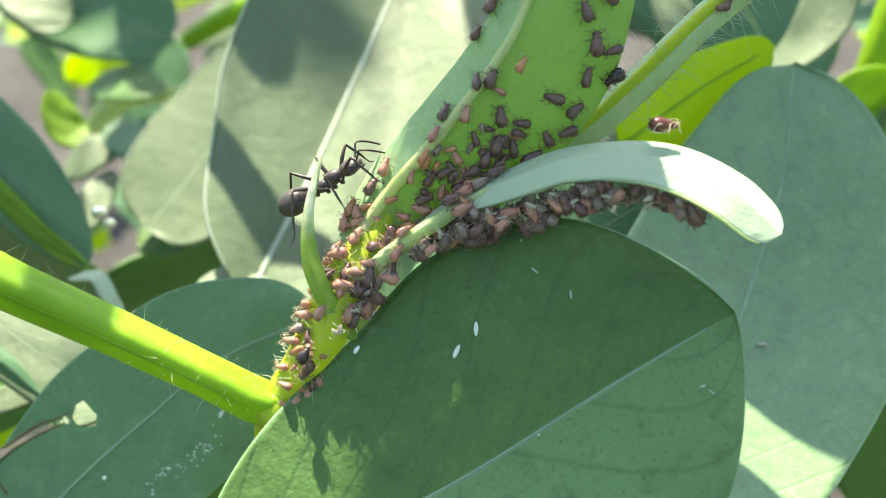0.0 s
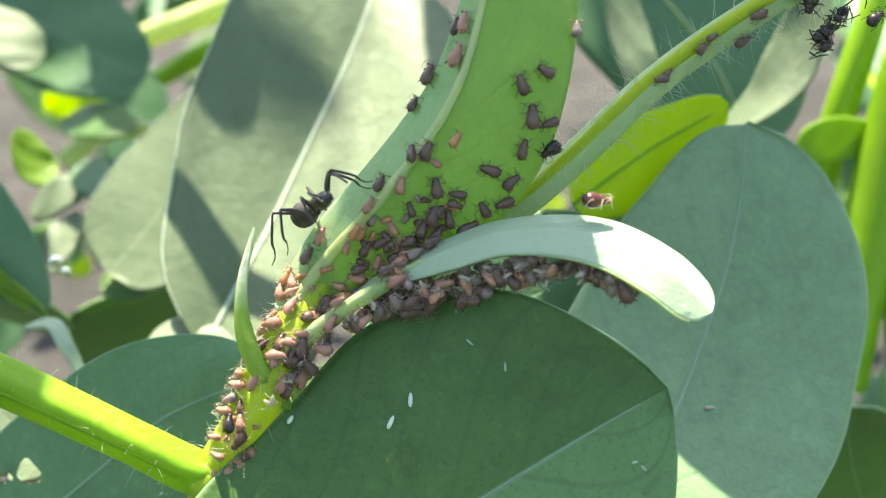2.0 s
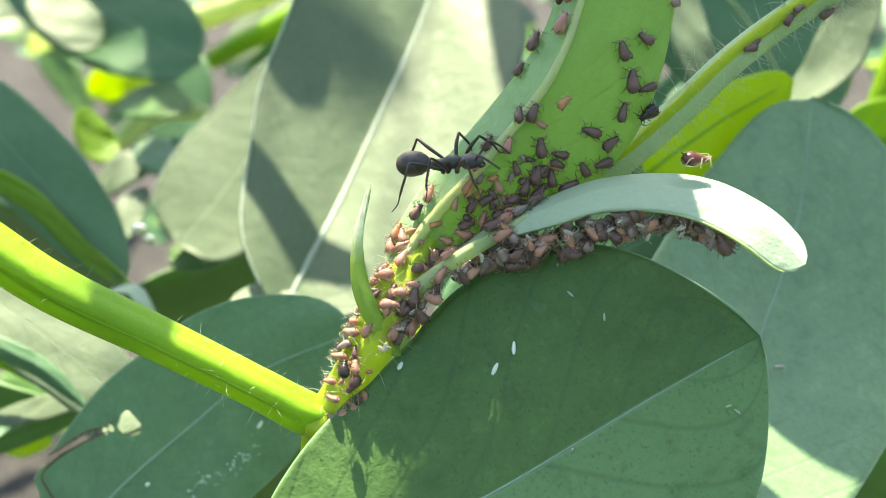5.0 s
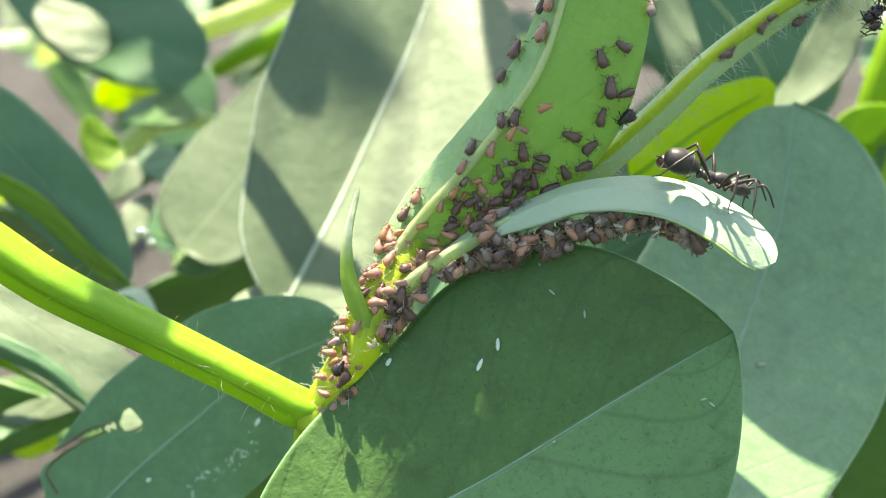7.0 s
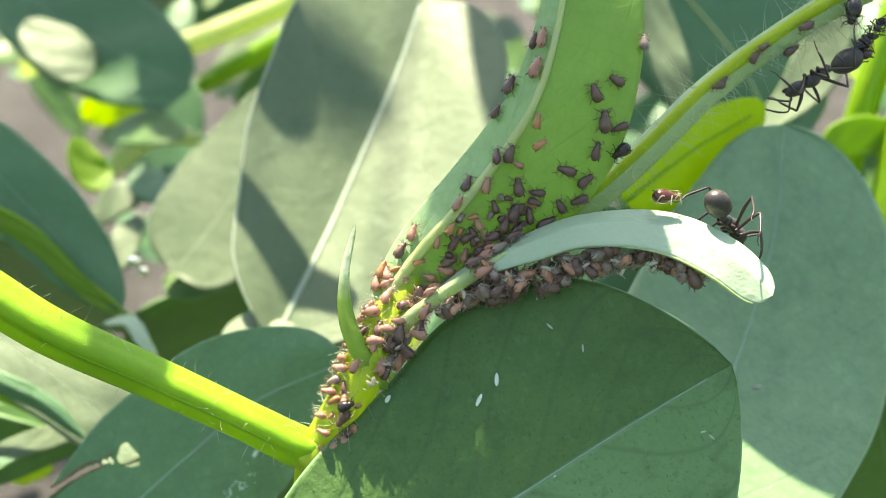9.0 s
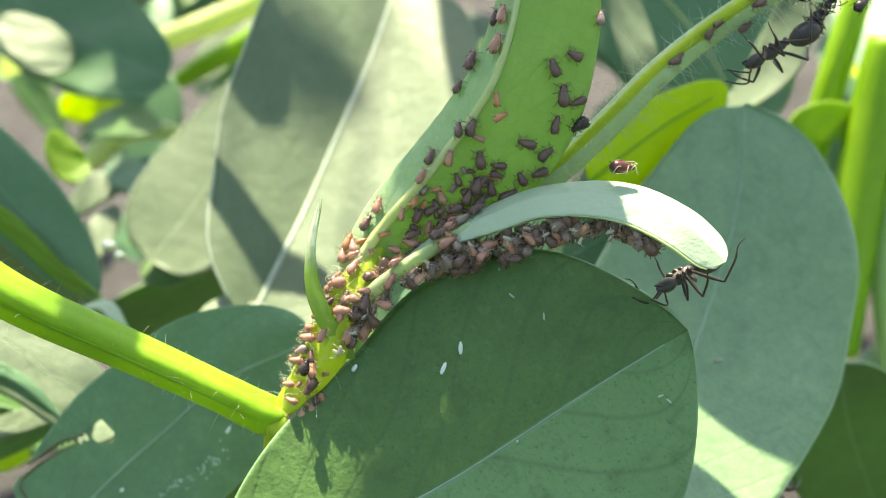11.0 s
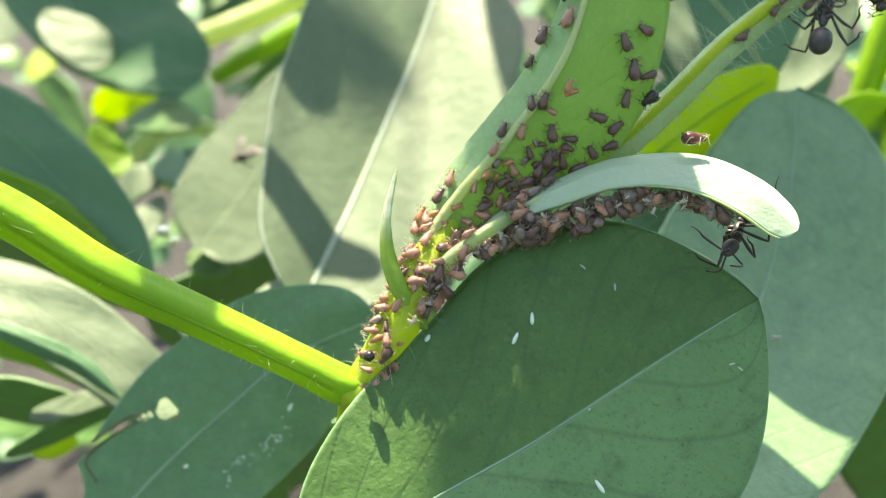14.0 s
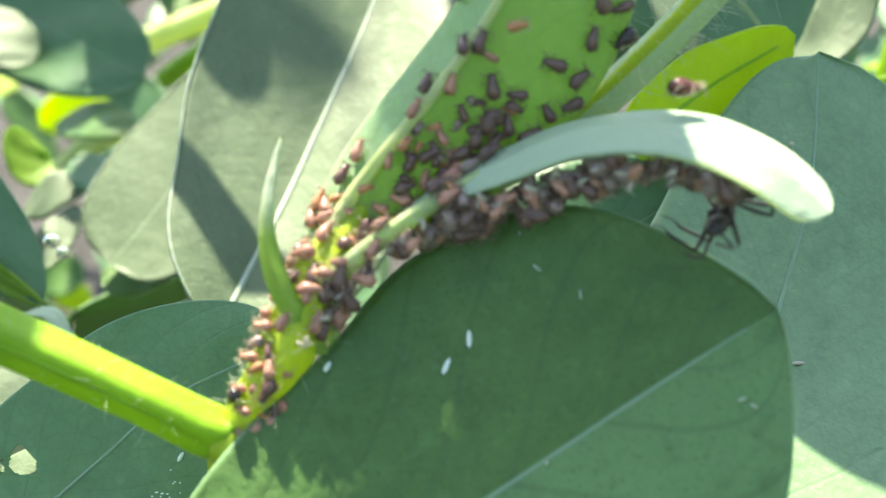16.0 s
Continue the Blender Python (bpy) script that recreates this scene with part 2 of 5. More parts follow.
APHID_RED = body_material("aphid_salmon", (0.45, 0.18, 0.125), (0.74, 0.43, 0.33), 0.32, 0.2, 0.35)
APHID_ORANGE = body_material("aphid_orange", (0.52, 0.21, 0.09), (0.76, 0.41, 0.22), 0.32, 0.25, 0.35)
APHID_BLACK = body_material("aphid_black", (0.012, 0.008, 0.008), (0.035, 0.02, 0.02), 0.25, 0, 0.3)
APHID_GLOSSY = body_material("aphid_glossy_red_brown", (0.07, 0.014, 0.008), (0.20, 0.05, 0.022), 0.22, 0.05, 0.7)
APHID_GREY = body_material("aphid_grey_mauve", (0.21, 0.145, 0.132), (0.45, 0.34, 0.32), 0.32, 0.1, 0.35)
APHID_LIMB_DARK = body_material("aphid_limb_brown", (0.20, 0.14, 0.11), (0.42, 0.33, 0.26), 0.4, 0.25)
APHID_LIMB = body_material("aphid_limb", (0.42, 0.34, 0.25), (0.70, 0.60, 0.47), 0.4, 0.3)
SKIN = body_material("shed_skin", (0.55, 0.52, 0.45), (0.78, 0.75, 0.68), 0.5, 0.45)
DROP = Nodes("dew")
DROP.bsdf.inputs["Base Color"].default_value = (0.95, 1, 0.97, 1)
DROP.bsdf.inputs["Roughness"].default_value, DROP.bsdf.inputs["Transmission Weight"].default_value, DROP.bsdf.inputs["IOR"].default_value = 0.02, 1.0, 1.33
DROP = DROP.mat


def ground_material():
    n = Nodes("soil_grey")
    colour = n.ramp(n.cloud(55, 6), [(0.3, (0.012, 0.011, 0.0105)), (0.5, (0.026, 0.025, 0.0245)), (0.72, (0.05, 0.048, 0.048))])
    n.link(n.mix(n.math("MULTIPLY", n.cloud(900, 3), 0.3), colour, (0.06, 0.058, 0.057)), n.bsdf.inputs["Base Color"])
    n.bsdf.inputs["Roughness"].default_value = 0.9
    n.bump(n.cloud(300, 5), 0.004, 0.8)
    return n.mat


SOIL = ground_material()

# ---- building helpers ----
ORIGIN = {}


def thing(name, base, label, category, group="", kind=""):
    """An Empty at its base (layout millimetres) that carries parts."""
    ob = new(name)
    ob.empty_display_size = 0.002
    ob.matrix_world = Matrix.Translation(W(base))
    ORIGIN[ob.name] = W(base)
    return tagged(ob, label, category, group, kind)


def part(name, shape, material, parent, label="", kind=""):
    """One mesh under a thing or a part; shape: points in layout millimetres, faces, and uvs by point if any."""
    points, faces, uvs = shape if len(shape) == 3 else (*shape, None)
    o = ORIGIN[parent.name]
    mesh = bpy.data.meshes.new(name)
    rot, off = np.array(LAY.to_3x3()) * MM, np.array(LAY.translation - o)
    mesh.from_pydata((np.asarray(points, float) @ rot.T + off).tolist(), [], faces)
    if uvs is not None:
        layer = mesh.uv_layers.new(name="UVMap")
        index = np.empty(len(mesh.loops), int)
        mesh.loops.foreach_get("vertex_index", index)
        layer.data.foreach_set("uv", np.asarray(uvs, np.float32)[index].ravel())
    mesh.polygons.foreach_set("use_smooth", np.ones(len(mesh.polygons), bool))
    mesh.materials.append(material)
    mesh.update()
    ob = new(name, mesh)
    ob.parent = parent
    ORIGIN[ob.name] = o
    return tagged(ob, label, kind=kind)


def spline(points, count):
    """Catmull-Rom through the points, resampled to count."""
    p = np.array(points, float)
    p = np.vstack([2 * p[0] - p[1], p, 2 * p[-1] - p[-2]])
    n = len(p) - 3
    out = []
    for s in np.linspace(0, n - 1e-9, count):
        k = int(s)
        t = s - k
        a, b, c, d = p[k:k + 4]
        out.append(0.5 * (2 * b + (c - a) * t + (2 * a - 5 * b + 4 * c - d) * t * t + (3 * b - a - 3 * c + d) * t ** 3))
    return np.array(out)


def unit(v):
    return v / np.maximum(np.linalg.norm(v, axis=-1, keepdims=True), 1e-9)


def tube(points, radii, sides=14, count=40, ridges=0, ridge=0.0, squash=1.0, wander=0.0):
    """A tapered round or ridged stalk along a spline, closed at both ends."""
    c = spline(points, count)
    r = np.interp(np.linspace(0, 1, count), np.linspace(0, 1, len(radii)), radii)
    t = unit(np.gradient(c, axis=0))
    ref = np.array([0.0, -1.0, 0.25])
    s = unit(np.cross(t, ref))
    u = np.cross(s, t)
    verts = []
    for k in range(count):
        for j in range(sides):
            a = 2 * math.pi * j / sides
            rr = r[k] * (1 + ridge * math.cos(ridges * a))
            if wander:
                rr *= 1 + wander * noise.noise(Vector(c[k]) * 0.4)
            verts.append(c[k] + rr * (math.cos(a) * s[k] + squash * math.sin(a) * u[k]))
    faces = [(k * sides + j, k * sides + (j + 1) % sides, (k + 1) * sides + (j + 1) % sides, (k + 1) * sides + j) for k in range(count - 1) for j in range(sides)]
    a, b = len(verts), len(verts) + 1
    verts += [c[0] - t[0] * r[0] * 0.3, c[-1] + t[-1] * r[-1] * 0.4]
    faces += [(a, (j + 1) % sides, j) for j in range(sides)]
    e = (count - 1) * sides
    faces += [(b, e + j, e + (j + 1) % sides) for j in range(sides)]
    return np.array(verts), faces


class Leaf:
    """A blade round a midrib: spine points from base to tip, half-widths to both sides, the side that faces out, folds in degrees, cupping, waves, thickness."""

    def __init__(self, spine, wl, wr, facing, p=0.75, q=0.5, fold=(0, 0), cup=0.0, wave=0.0, thick=0.22, rows=64, cols=28, seed=0, twist=0.0, hole=None, left=None):
        self.rows, self.cols = rows, cols
        self.c = spline(spine, rows)
        s = np.linspace(0, 1, rows)
        t = unit(np.gradient(self.c, axis=0))
        side = unit(np.cross(t, np.array(facing, float)))
        nor = np.cross(side, t)
        if twist:
            a = np.radians(twist) * s[:, None]
            side, nor = side * np.cos(a) + nor * np.sin(a), nor * np.cos(a) - side * np.sin(a)
        peak = p / (p + q)
        h = (np.maximum(s, 1e-6) ** p) * (np.maximum(1 - s, 0) ** q) / (peak ** p * (1 - peak) ** q)
        hl = h
        if left:
            peak = left[0] / (left[0] + left[1])
            hl = (np.maximum(s, 1e-6) ** left[0]) * (np.maximum(1 - s, 0) ** left[1]) / (peak ** left[0] * (1 - peak) ** left[1])
        u = np.linspace(-1, 1, cols + 1)
        grid, uvs = [], []
        rnd = random.Random(seed)
        ph = [rnd.uniform(0, 6.28) for _ in range(4)]
        for k in range(rows):
            for v in u:
                w, f = (wl, fold[0]) if v < 0 else (wr, fold[1])
                a = math.radians(f)
                d = abs(v) * w * (hl if v < 0 else h)[k]
                d *= 1 + 0.012 * math.sin(23 * s[k] + ph[0]) * abs(v)
                at = self.c[k] + side[k] * math.copysign(d * math.cos(a), v) + nor[k] * d * math.sin(a)
                lift = cup * d * abs(v) + wave * v * v * math.sin(9 * s[k] + ph[1] + (1.3 if v > 0 else 0)) + 0.25 * wave * math.sin(17 * s[k] + ph[2] + 5 * v)
                grid.append(at + nor[k] * lift)
                uvs.append((0.5 + 0.5 * v, s[k]))
        self.top = np.array(grid).reshape(rows, cols + 1, 3)
        du, dv = np.gradient(self.top, axis=1), np.gradient(self.top, axis=0)
        self.nor = unit(np.cross(du, dv))
        flip = np.sign((self.nor * nor[:, None]).sum(-1, keepdims=True))
        flip[flip == 0] = 1
        self.nor *= flip
        self.nor[0], self.nor[-1] = nor[0], nor[-1]
        self.thick, self.uvs, self.spine_nor, self.hole = thick, uvs, nor, hole

    def blade(self):
        a = self.top.reshape(-1, 3)
        b = (self.top - self.nor * self.thick).reshape(-1, 3)
        n, c = len(a), self.cols + 1
        faces = [(k * c + j, k * c + j + 1, (k + 1) * c + j + 1, (k + 1) * c + j) for k in range(self.rows - 1) for j in range(self.cols)]
        gone = set()
        for s0, u0, rs, ru in self.hole or ():
            for k in range(self.rows - 1):
                for j in range(self.cols):
                    x, y = (self.uvs[k * c + j][0] * 2 - 1 - u0) / ru, (self.uvs[k * c + j][1] - s0) / rs
                    if x * x + y * y < 1 + 0.2 * math.sin(3 * math.atan2(y, x) + 0.6):
                        gone.add((k, j))
        faces = [f for f in faces if (f[0] // c, f[0] % c) not in gone]
        faces += [tuple(n + i for i in reversed(f)) for f in faces]
        for k in range(self.rows - 1):
            for j in (0, self.cols):
                if (k, min(j, self.cols - 1)) in gone:
                    continue
                x, y = k * c + j, (k + 1) * c + j
                faces.append((x, y, n + y, n + x) if j == 0 else (y, x, n + x, n + y))
        return np.vstack([a, b]), faces, self.uvs + self.uvs

    def rib(self, r0, r1, over=0.5, reach=0.97):
        """A raised midrib along the outer side."""
        last = int(self.rows * reach)
        mid = self.top[:last, self.cols // 2] + self.spine_nor[:last] * (r0 * (over - 0.5))
        return tube(mid[::4], [r0, r1], 8, 40)

    def at(self, s, u):
        k, j = min(self.rows - 1, max(0, round(s * (self.rows - 1)))), min(self.cols, max(0, round((u + 1) / 2 * self.cols)))
        return self.top[k, j], self.nor[k, j]


def hairs(points, radius, count, length, seed, lean=0.0, width=0.018, side=None):
    """Fine curved hairs off a stalk, all in one mesh."""
    rnd = random.Random(seed)
    c = spline(points, 120)
    t = unit(np.gradient(c, axis=0))
    verts, faces = [], []
    for _ in range(count):
        k = rnd.randrange(120)
        out = np.array([rnd.gauss(0, 1) for _ in range(3)])
        out -= t[k] * (out @ t[k])
        if side is not None:
            out = out * 0.45 + np.array(side)
            out -= t[k] * (out @ t[k])
        out = unit(out)
        grow = unit(out + t[k] * rnd.uniform(-0.9, 0.9) + lean * t[k])
        bend = np.array([rnd.gauss(0, 0.7) for _ in range(3)])
        size = length * rnd.uniform(0.5, 1.2)
        base = c[k] + out * radius * 0.95
        cross = unit(np.cross(grow, np.array([0.3, -1, 0.2])))
        up = np.cross(cross, grow)
        n0 = len(verts)
        for i in range(4):
            f = i / 3
            at = base + grow * size * f + bend * size * f * f * 0.6
            w = width * (1 - 0.85 * f)
            verts += [at + cross * w, at - cross * w * 0.5 + up * w * 0.87, at - cross * w * 0.5 - up * w * 0.87]
        for i in range(3):
            for j in range(3):
                faces.append((n0 + 3 * i + j, n0 + 3 * i + (j + 1) % 3, n0 + 3 * i + 3 + (j + 1) % 3, n0 + 3 * i + 3 + j))
    return np.array(verts), faces


def blob(centre, size, axes=None, rings=10, sides=14, taper=0.0, rough=0.0, lift=0.0):
    """A rounded body: an ellipsoid along its first axis, narrower to the front by taper."""
    axes = np.eye(3) if axes is None else np.array(axes, float)
    verts, faces = [], []
    for k in range(rings + 1):
        a = math.pi * k / rings
        x, r = -math.cos(a), math.sin(a)
        w = 1 - taper * x
        for j in range(sides):
            b = 2 * math.pi * j / sides
            p = np.array([x * size[0], r * w * math.cos(b) * size[1], r * w * math.sin(b) * size[2] + lift * (1 - x * x)])
            if rough:
                p *= 1 + rough * noise.noise(Vector(p) * 3.0 + Vector(centre))
            verts.append(np.array(centre) + p @ axes)
    for k in range(rings):
        for j in range(sides):
            faces.append((k * sides + j, (k + 1) * sides + j, (k + 1) * sides + (j + 1) % sides, k * sides + (j + 1) % sides))
    return np.array(verts), faces


def joined(*shapes):
    verts, faces, n = [], [], 0
    for v, f in shapes:
        verts.append(np.asarray(v))
        faces += [tuple(n + i for i in g) for g in f]
        n += len(v)
    return np.vstack(verts), faces


DOWN = np.array([0, math.sin(radians(TILT)), -math.cos(radians(TILT))])   # plumb line in the layout


def ground_point(p):
    """The point of the ground plumb under p."""
    p = np.array(p, float)
    return p + DOWN * (W(p).z / MM)


# ---- ground ----
def build_ground():
    n, reach = 60, 30.0
    xs = np.sign(np.linspace(-1, 1, n)) * np.abs(np.linspace(-1, 1, n)) ** 3 * reach
    verts = [(x, y, 0.012 * noise.noise(Vector((x * 9, y * 9, 0))) * max(0.0, 1 - abs(x) - abs(y)) - 0.006) for y in xs for x in xs]
    faces = [(j * n + i, j * n + i + 1, (j + 1) * n + i + 1, (j + 1) * n + i) for j in range(n - 1) for i in range(n - 1)]
    mesh = bpy.data.meshes.new("ground")
    mesh.from_pydata(verts, [], faces)
    mesh.polygons.foreach_set("use_smooth", np.ones(len(mesh.polygons), bool))
    mesh.materials.append(SOIL)
    return tagged(new("ground", mesh), "dry grey soil under the plants", "ground", kind="structure")


build_ground()


def leaflet(parent, leaf, material, rib=(0.25, 0.08), rib_material=None, label="", over=0.5):
    blade = part("leaflet", leaf.blade(), material, parent, label)
    if rib:
        part("midrib", leaf.rib(*rib, over), rib_material or MIDRIB, blade)
    return blade


# ---- the plant in focus ----
J = np.array((-8.27, 0.5, -11.4))
plant = thing("legume_plant", ground_point((-9.39, 3, -15.95)), "young green legume shoot with aphid-covered tip standing in soil", "plant")
root, foot = ground_point((-9.39, 3, -15.95)), np.array((-10.51, 9, -20.07))
stem_line = [root] + [root + (foot - root) * f for f in (0.45, 0.72, 0.87, 0.945)] + [foot, (-9.61, 4.2, -16.27), (-8.96, 1.6, -13.58), (-8.28, 0.6, -11.42), (-6.39, 0.4, -8.7), (-4.9, 0.5, -6.01), (-3.68, 0.8, -3.48), (-2.46, 1.2, -1.23), (-1.25, 1.7, 0.67)]
part("main_stem", tube(stem_line, [2.2, 1.8, 1.4, 1.0, 0.8, 0.65, 0.6, 0.62, 0.85, 1.25, 1.5, 1.45, 1.0, 0.4], 18, 130, 5, 0.05), SHOOT, plant)
petiole_line = [(-37.6, -7, 3.96), (-29.71, -4, 0.26), (-23.85, -2.5, -3.62), (-17.68, -1.2, -6.69), (-12.33, -0.3, -9.36), (-9.26, 0.3, -11), (-7.91, 0.6, -11.34)]
part("petiole", tube(petiole_line, [1.5, 1.42, 1.33, 1.22, 1.14, 1.22, 1.1], 28, 80, 4, 0.10), STEM, plant, "bright lime-green petiole with fine pale hairs")
part("node", blob((-8.3, 0.35, -11.55), (1.2, 1.15, 1.3), None, 12, 16, 0, 0.06), SHOOT, plant)
for lift, out in ((0.62, 0.95), (-0.30, 1.14)):
    part("ridge", tube([np.array(p) + np.array([0.25 * lift, -out, lift]) * (0.93 if k < 4 else 0.88) for k, p in enumerate(petiole_line[:6])], [0.2, 0.2, 0.18, 0.17, 0.16, 0.1], 10, 60, 0, 0, 1.0, 0.25), STEM, plant)
part("hairs", hairs(petiole_line[:6], 1.25, 110, 0.75, 3, width=0.02), HAIR, plant, kind="stuff")
part("hairs", hairs(petiole_line[:5], 1.32, 26, 1.25, 13, width=0.018, side=(0.15, -0.2, 0.6)), HAIR, plant, kind="stuff")
branch_line = [(-1.46, 2.5, -1.25), (3.76, 3.2, 0.68), (8.65, 3.6, 3.8), (12.75, 3.6, 7.39), (17, 3.4, 11.58), (21.61, 3.2, 15.04), (25.82, 3, 17.52), (32.4, 3, 20.05)]
part("branch", tube(branch_line, [0.6, 0.72, 0.86, 0.88, 0.85, 0.82, 0.8, 0.78], 18, 70, 4, 0.12), BRANCH, plant, "hairy grooved green side branch")
part("groove", tube([np.array(p) + np.array([-0.16, -0.56, 0.20]) for p in branch_line[1:]], [0.2, 0.42, 0.46, 0.46, 0.45, 0.43, 0.42], 12, 70, 0, 0, 1.0, 0.1), GROOVE, plant, "olive groove along the branch")
part("hairs", hairs(branch_line[2:], 0.85, 300, 1.35, 5, width=0.02, side=(0.25, -0.25, -0.5)), HAIR, plant, kind="stuff")
part("hairs", hairs(branch_line[2:], 0.85, 110, 1.8, 15, width=0.02, side=(-0.35, -0.1, 0.5)), HAIR, plant, kind="stuff")
part("hairs", hairs(stem_line[8:13], 1.25, 220, 0.9, 6, width=0.022), HAIR, plant, kind="stuff")

FRONT_LEAF = Leaf([(-7.31, -2.9, -24.18), (-6.81, -2.9, -20.23), (3.26, -1.4, -14.55), (10.79, -1.8, -9.6), (17.17, -2.8, -5.46)], 11.55, 11.6, (0.04, -1, 0.34), 0.89, 0.78, (2, -5), 0.02, 0.25, 0.25, 90, 40, 1, left=(1.3, 0.76))
leaflet(plant, FRONT_LEAF, HALF_LIT, (0.12, 0.06), RIB_SOFT, "broad dark green leaflet with pale veins and white specks", 0.2)
CURVE = Leaf([(-1.9, 0.4, -2.2), (-0.31, 0.2, -1.25), (1.35, -0.2, -0.15), (3.16, -0.6, 0.82), (5.27, -1.2, 1.74), (7.95, -2.2, 2.72), (11.01, -3.4, 2.97), (13.7, -4.3, 2.5), (16.29, -4.9, 1.15), (17.92, -5.0, -0.18), (18.94, -5.0, -1.24)], 2.0, 1.75, (0, -0.72, 0.7), 1.15, 0.36, (-14, -14), -0.05, 0.05, 0.28, 136, 20, 2)
arch = leaflet(plant, CURVE, YOUNG, None, None, "young pale waxy leaflet arching over, aphids beneath it")
part("margin", tube(CURVE.top[78:-2:4, -1] + np.array([0, 0.02, -0.06]), [0.02, 0.06, 0.09, 0.08, 0.04], 8, 50), BRACT_GREEN, arch, "lime green rolled margin")
FOLDED = Leaf([(-4.16, 0.6, -2.53), (-2.5, 0.4, -0.1), (-1.1, 0.1, 1.65), (0.6, -0.4, 3.5), (1.8, -0.8, 4.95), (3.6, -1.3, 7.2), (5.15, -1.7, 9.6), (6.2, -1.9, 12.3), (7.0, -2, 15.8), (7.7, -1.6, 21), (7.6, -1, 26)], 2.35, 6.3, (-0.3, -0.93, -0.3), 0.55, 0.5, (-30, -22), -0.05, 0.15, 0.22, 80, 30, 4, left=(0.3, 0.45))
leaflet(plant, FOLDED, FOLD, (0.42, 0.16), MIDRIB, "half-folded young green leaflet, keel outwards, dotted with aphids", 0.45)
stalk_line = [(-4.14, 0.3, -5.32), (-2.88, -0.4, -3.61), (-0.66, -0.4, -1.85), (1.74, -0.3, -0.25), (3.95, -0.6, 1.05)]
part("petiolule", tube(stalk_line, [0.6, 0.52, 0.46, 0.42, 0.25], 12, 40, 3, 0.08), BRACT_GREEN, plant)
SPROUT = Leaf([(-3.5, 0.3, -7.5), (-4.6, -1.0, -5.9), (-5.6, -1.6, -4.1), (-6.17, -1.6, -2.1), (-6.12, -1.6, 0.1), (-5.5, -1.4, 2.8)], 0.6, 0.66, (-0.3, -0.75, 0.6), 0.32, 0.72, (-24, -24), 0, 0.05, 0.15, 48, 8, 5)
part("bract", SPROUT.blade(), BRACT_TIPPED, plant, "slender pointed green bract with pale tip")
BRACT = Leaf([(-2.9, 1.6, -8.2), (-3.1, 1.0, -7.2), (-3.4, 0.3, -6.2), (-3.9, -0.3, -5.2)], 0.40, 0.46, (0.2, -1, 0), 0.5, 0.8, (-20, -20), 0, 0.03, 0.12, 30, 8, 6)
part("bract", BRACT.blade(), BRACT_GREEN, plant, "small pale papery bract")

# ---- neighbouring plants ----
def neighbour(label, stalk, stem_radius=1.2):
    base = ground_point(stalk[0])
    ob = thing("legume_plant", base, label, "plant")
    part("stem", tube([base, base * 0.5 + np.array(stalk[0]) * 0.5] + list(stalk), [1.8, 1.6] + [stem_radius] * len(stalk), 12, 40), BRANCH, ob)
    return ob


back_plant = neighbour("legume plant with broad pale leaves in dappled sun", [(-17.76, 62, -13.01), (-18.28, 56, -7.27)])
LEAF_A = Leaf([(-16.42, 36, -8.22), (-14.12, 38.5, -2.93), (-10.17, 44, 6.9), (-5.74, 50, 18.98), (-2.9, 55, 28.5)], 12.6, 12.6, (0.0, -0.85, 0.5), 0.55, 0.34, (24, 14), 0.0, 0.5, 0.3, 80, 36, 7, left=(0.85, 0.34))
leaflet(back_plant, LEAF_A, PALE, (0.34, 0.16), VEIN_PALE, "broad pale green leaf with whitish midrib in dappled sun")
LEAF_B = Leaf([(-13.5, 60, 22), (-19.0, 58, 14), (-23.5, 56.5, 7.5), (-27.3, 55, 1.8), (-30.3, 54, -2.0)], 7.4, 7.6, (-0.1, -0.9, 0.4), 0.45, 0.34, (0, 0), 0, 0.3, 0.3, 50, 22, 8)
leaflet(back_plant, LEAF_B, PALE, None, None, "pale leaf in sun")
for leaf, column in ((LEAF_A, 0), (LEAF_B, -1)):
    part("margin", tube(leaf.top[6:-4:5, column] + leaf.nor[6:-4:5, column] * 0.05, [0.07, 0.09, 0.09, 0.07], 6, 60), VEIN_PALE, back_plant)

low_plant = neighbour("legume plant with a blue-green leaf, chewed at its edge", [(-7.41, 30, -16.21), (-9.13, 26, -12.61)])
LEAF_C = Leaf([(-34.69, 17, -29.69), (-29.24, 17, -24), (-24.24, 17, -18.87), (-19.91, 18, -14.93), (-15.18, 18.6, -11), (-8.04, 19, -7.79)], 6.7, 7.2, (0.05, -1, 0.04), 0.6, 0.42, (0, 0), 0, 0.4, 0.3, 220, 90, 9, hole=[(0.473, -0.49, 0.026, 0.15), (0.13, -1.05, 0.122, 0.46)] + [(0.434 - 0.155 * f, -0.60 - 0.42 * f, 0.007 + 0.006 * f, 0.05) for f in (0, 0.1, 0.2, 0.3, 0.4, 0.5, 0.6, 0.7, 0.8, 0.9, 1.0)])
leaflet(low_plant, LEAF_C, SEA, (0.16, 0.09), RIB_SOFT, "blue-green leaf with a chewed brown hole", 0.3)

right_plant = neighbour("legume plant with one tall blue-green oval leaf", [(20.6, 30, -28.65), (18.32, 26, -24.08)])
LEAF_D = Leaf([(14.97, 2, -19.55), (18.4, 11, -14.15), (23.25, 18.6, -5.67), (26.63, 22.5, 2.78), (28.33, 26, 11.77)], 9.6, 11.8, (0.06, -0.92, 0.35), 0.6, 0.5, (-4, -4), 0, 0.4, 0.3, 70, 28, 10, left=(0.42, 0.5))
leaflet(right_plant, LEAF_D, JADE, (0.2, 0.08), RIB_SOFT, "tall oval blue-green leaf", 0.3)

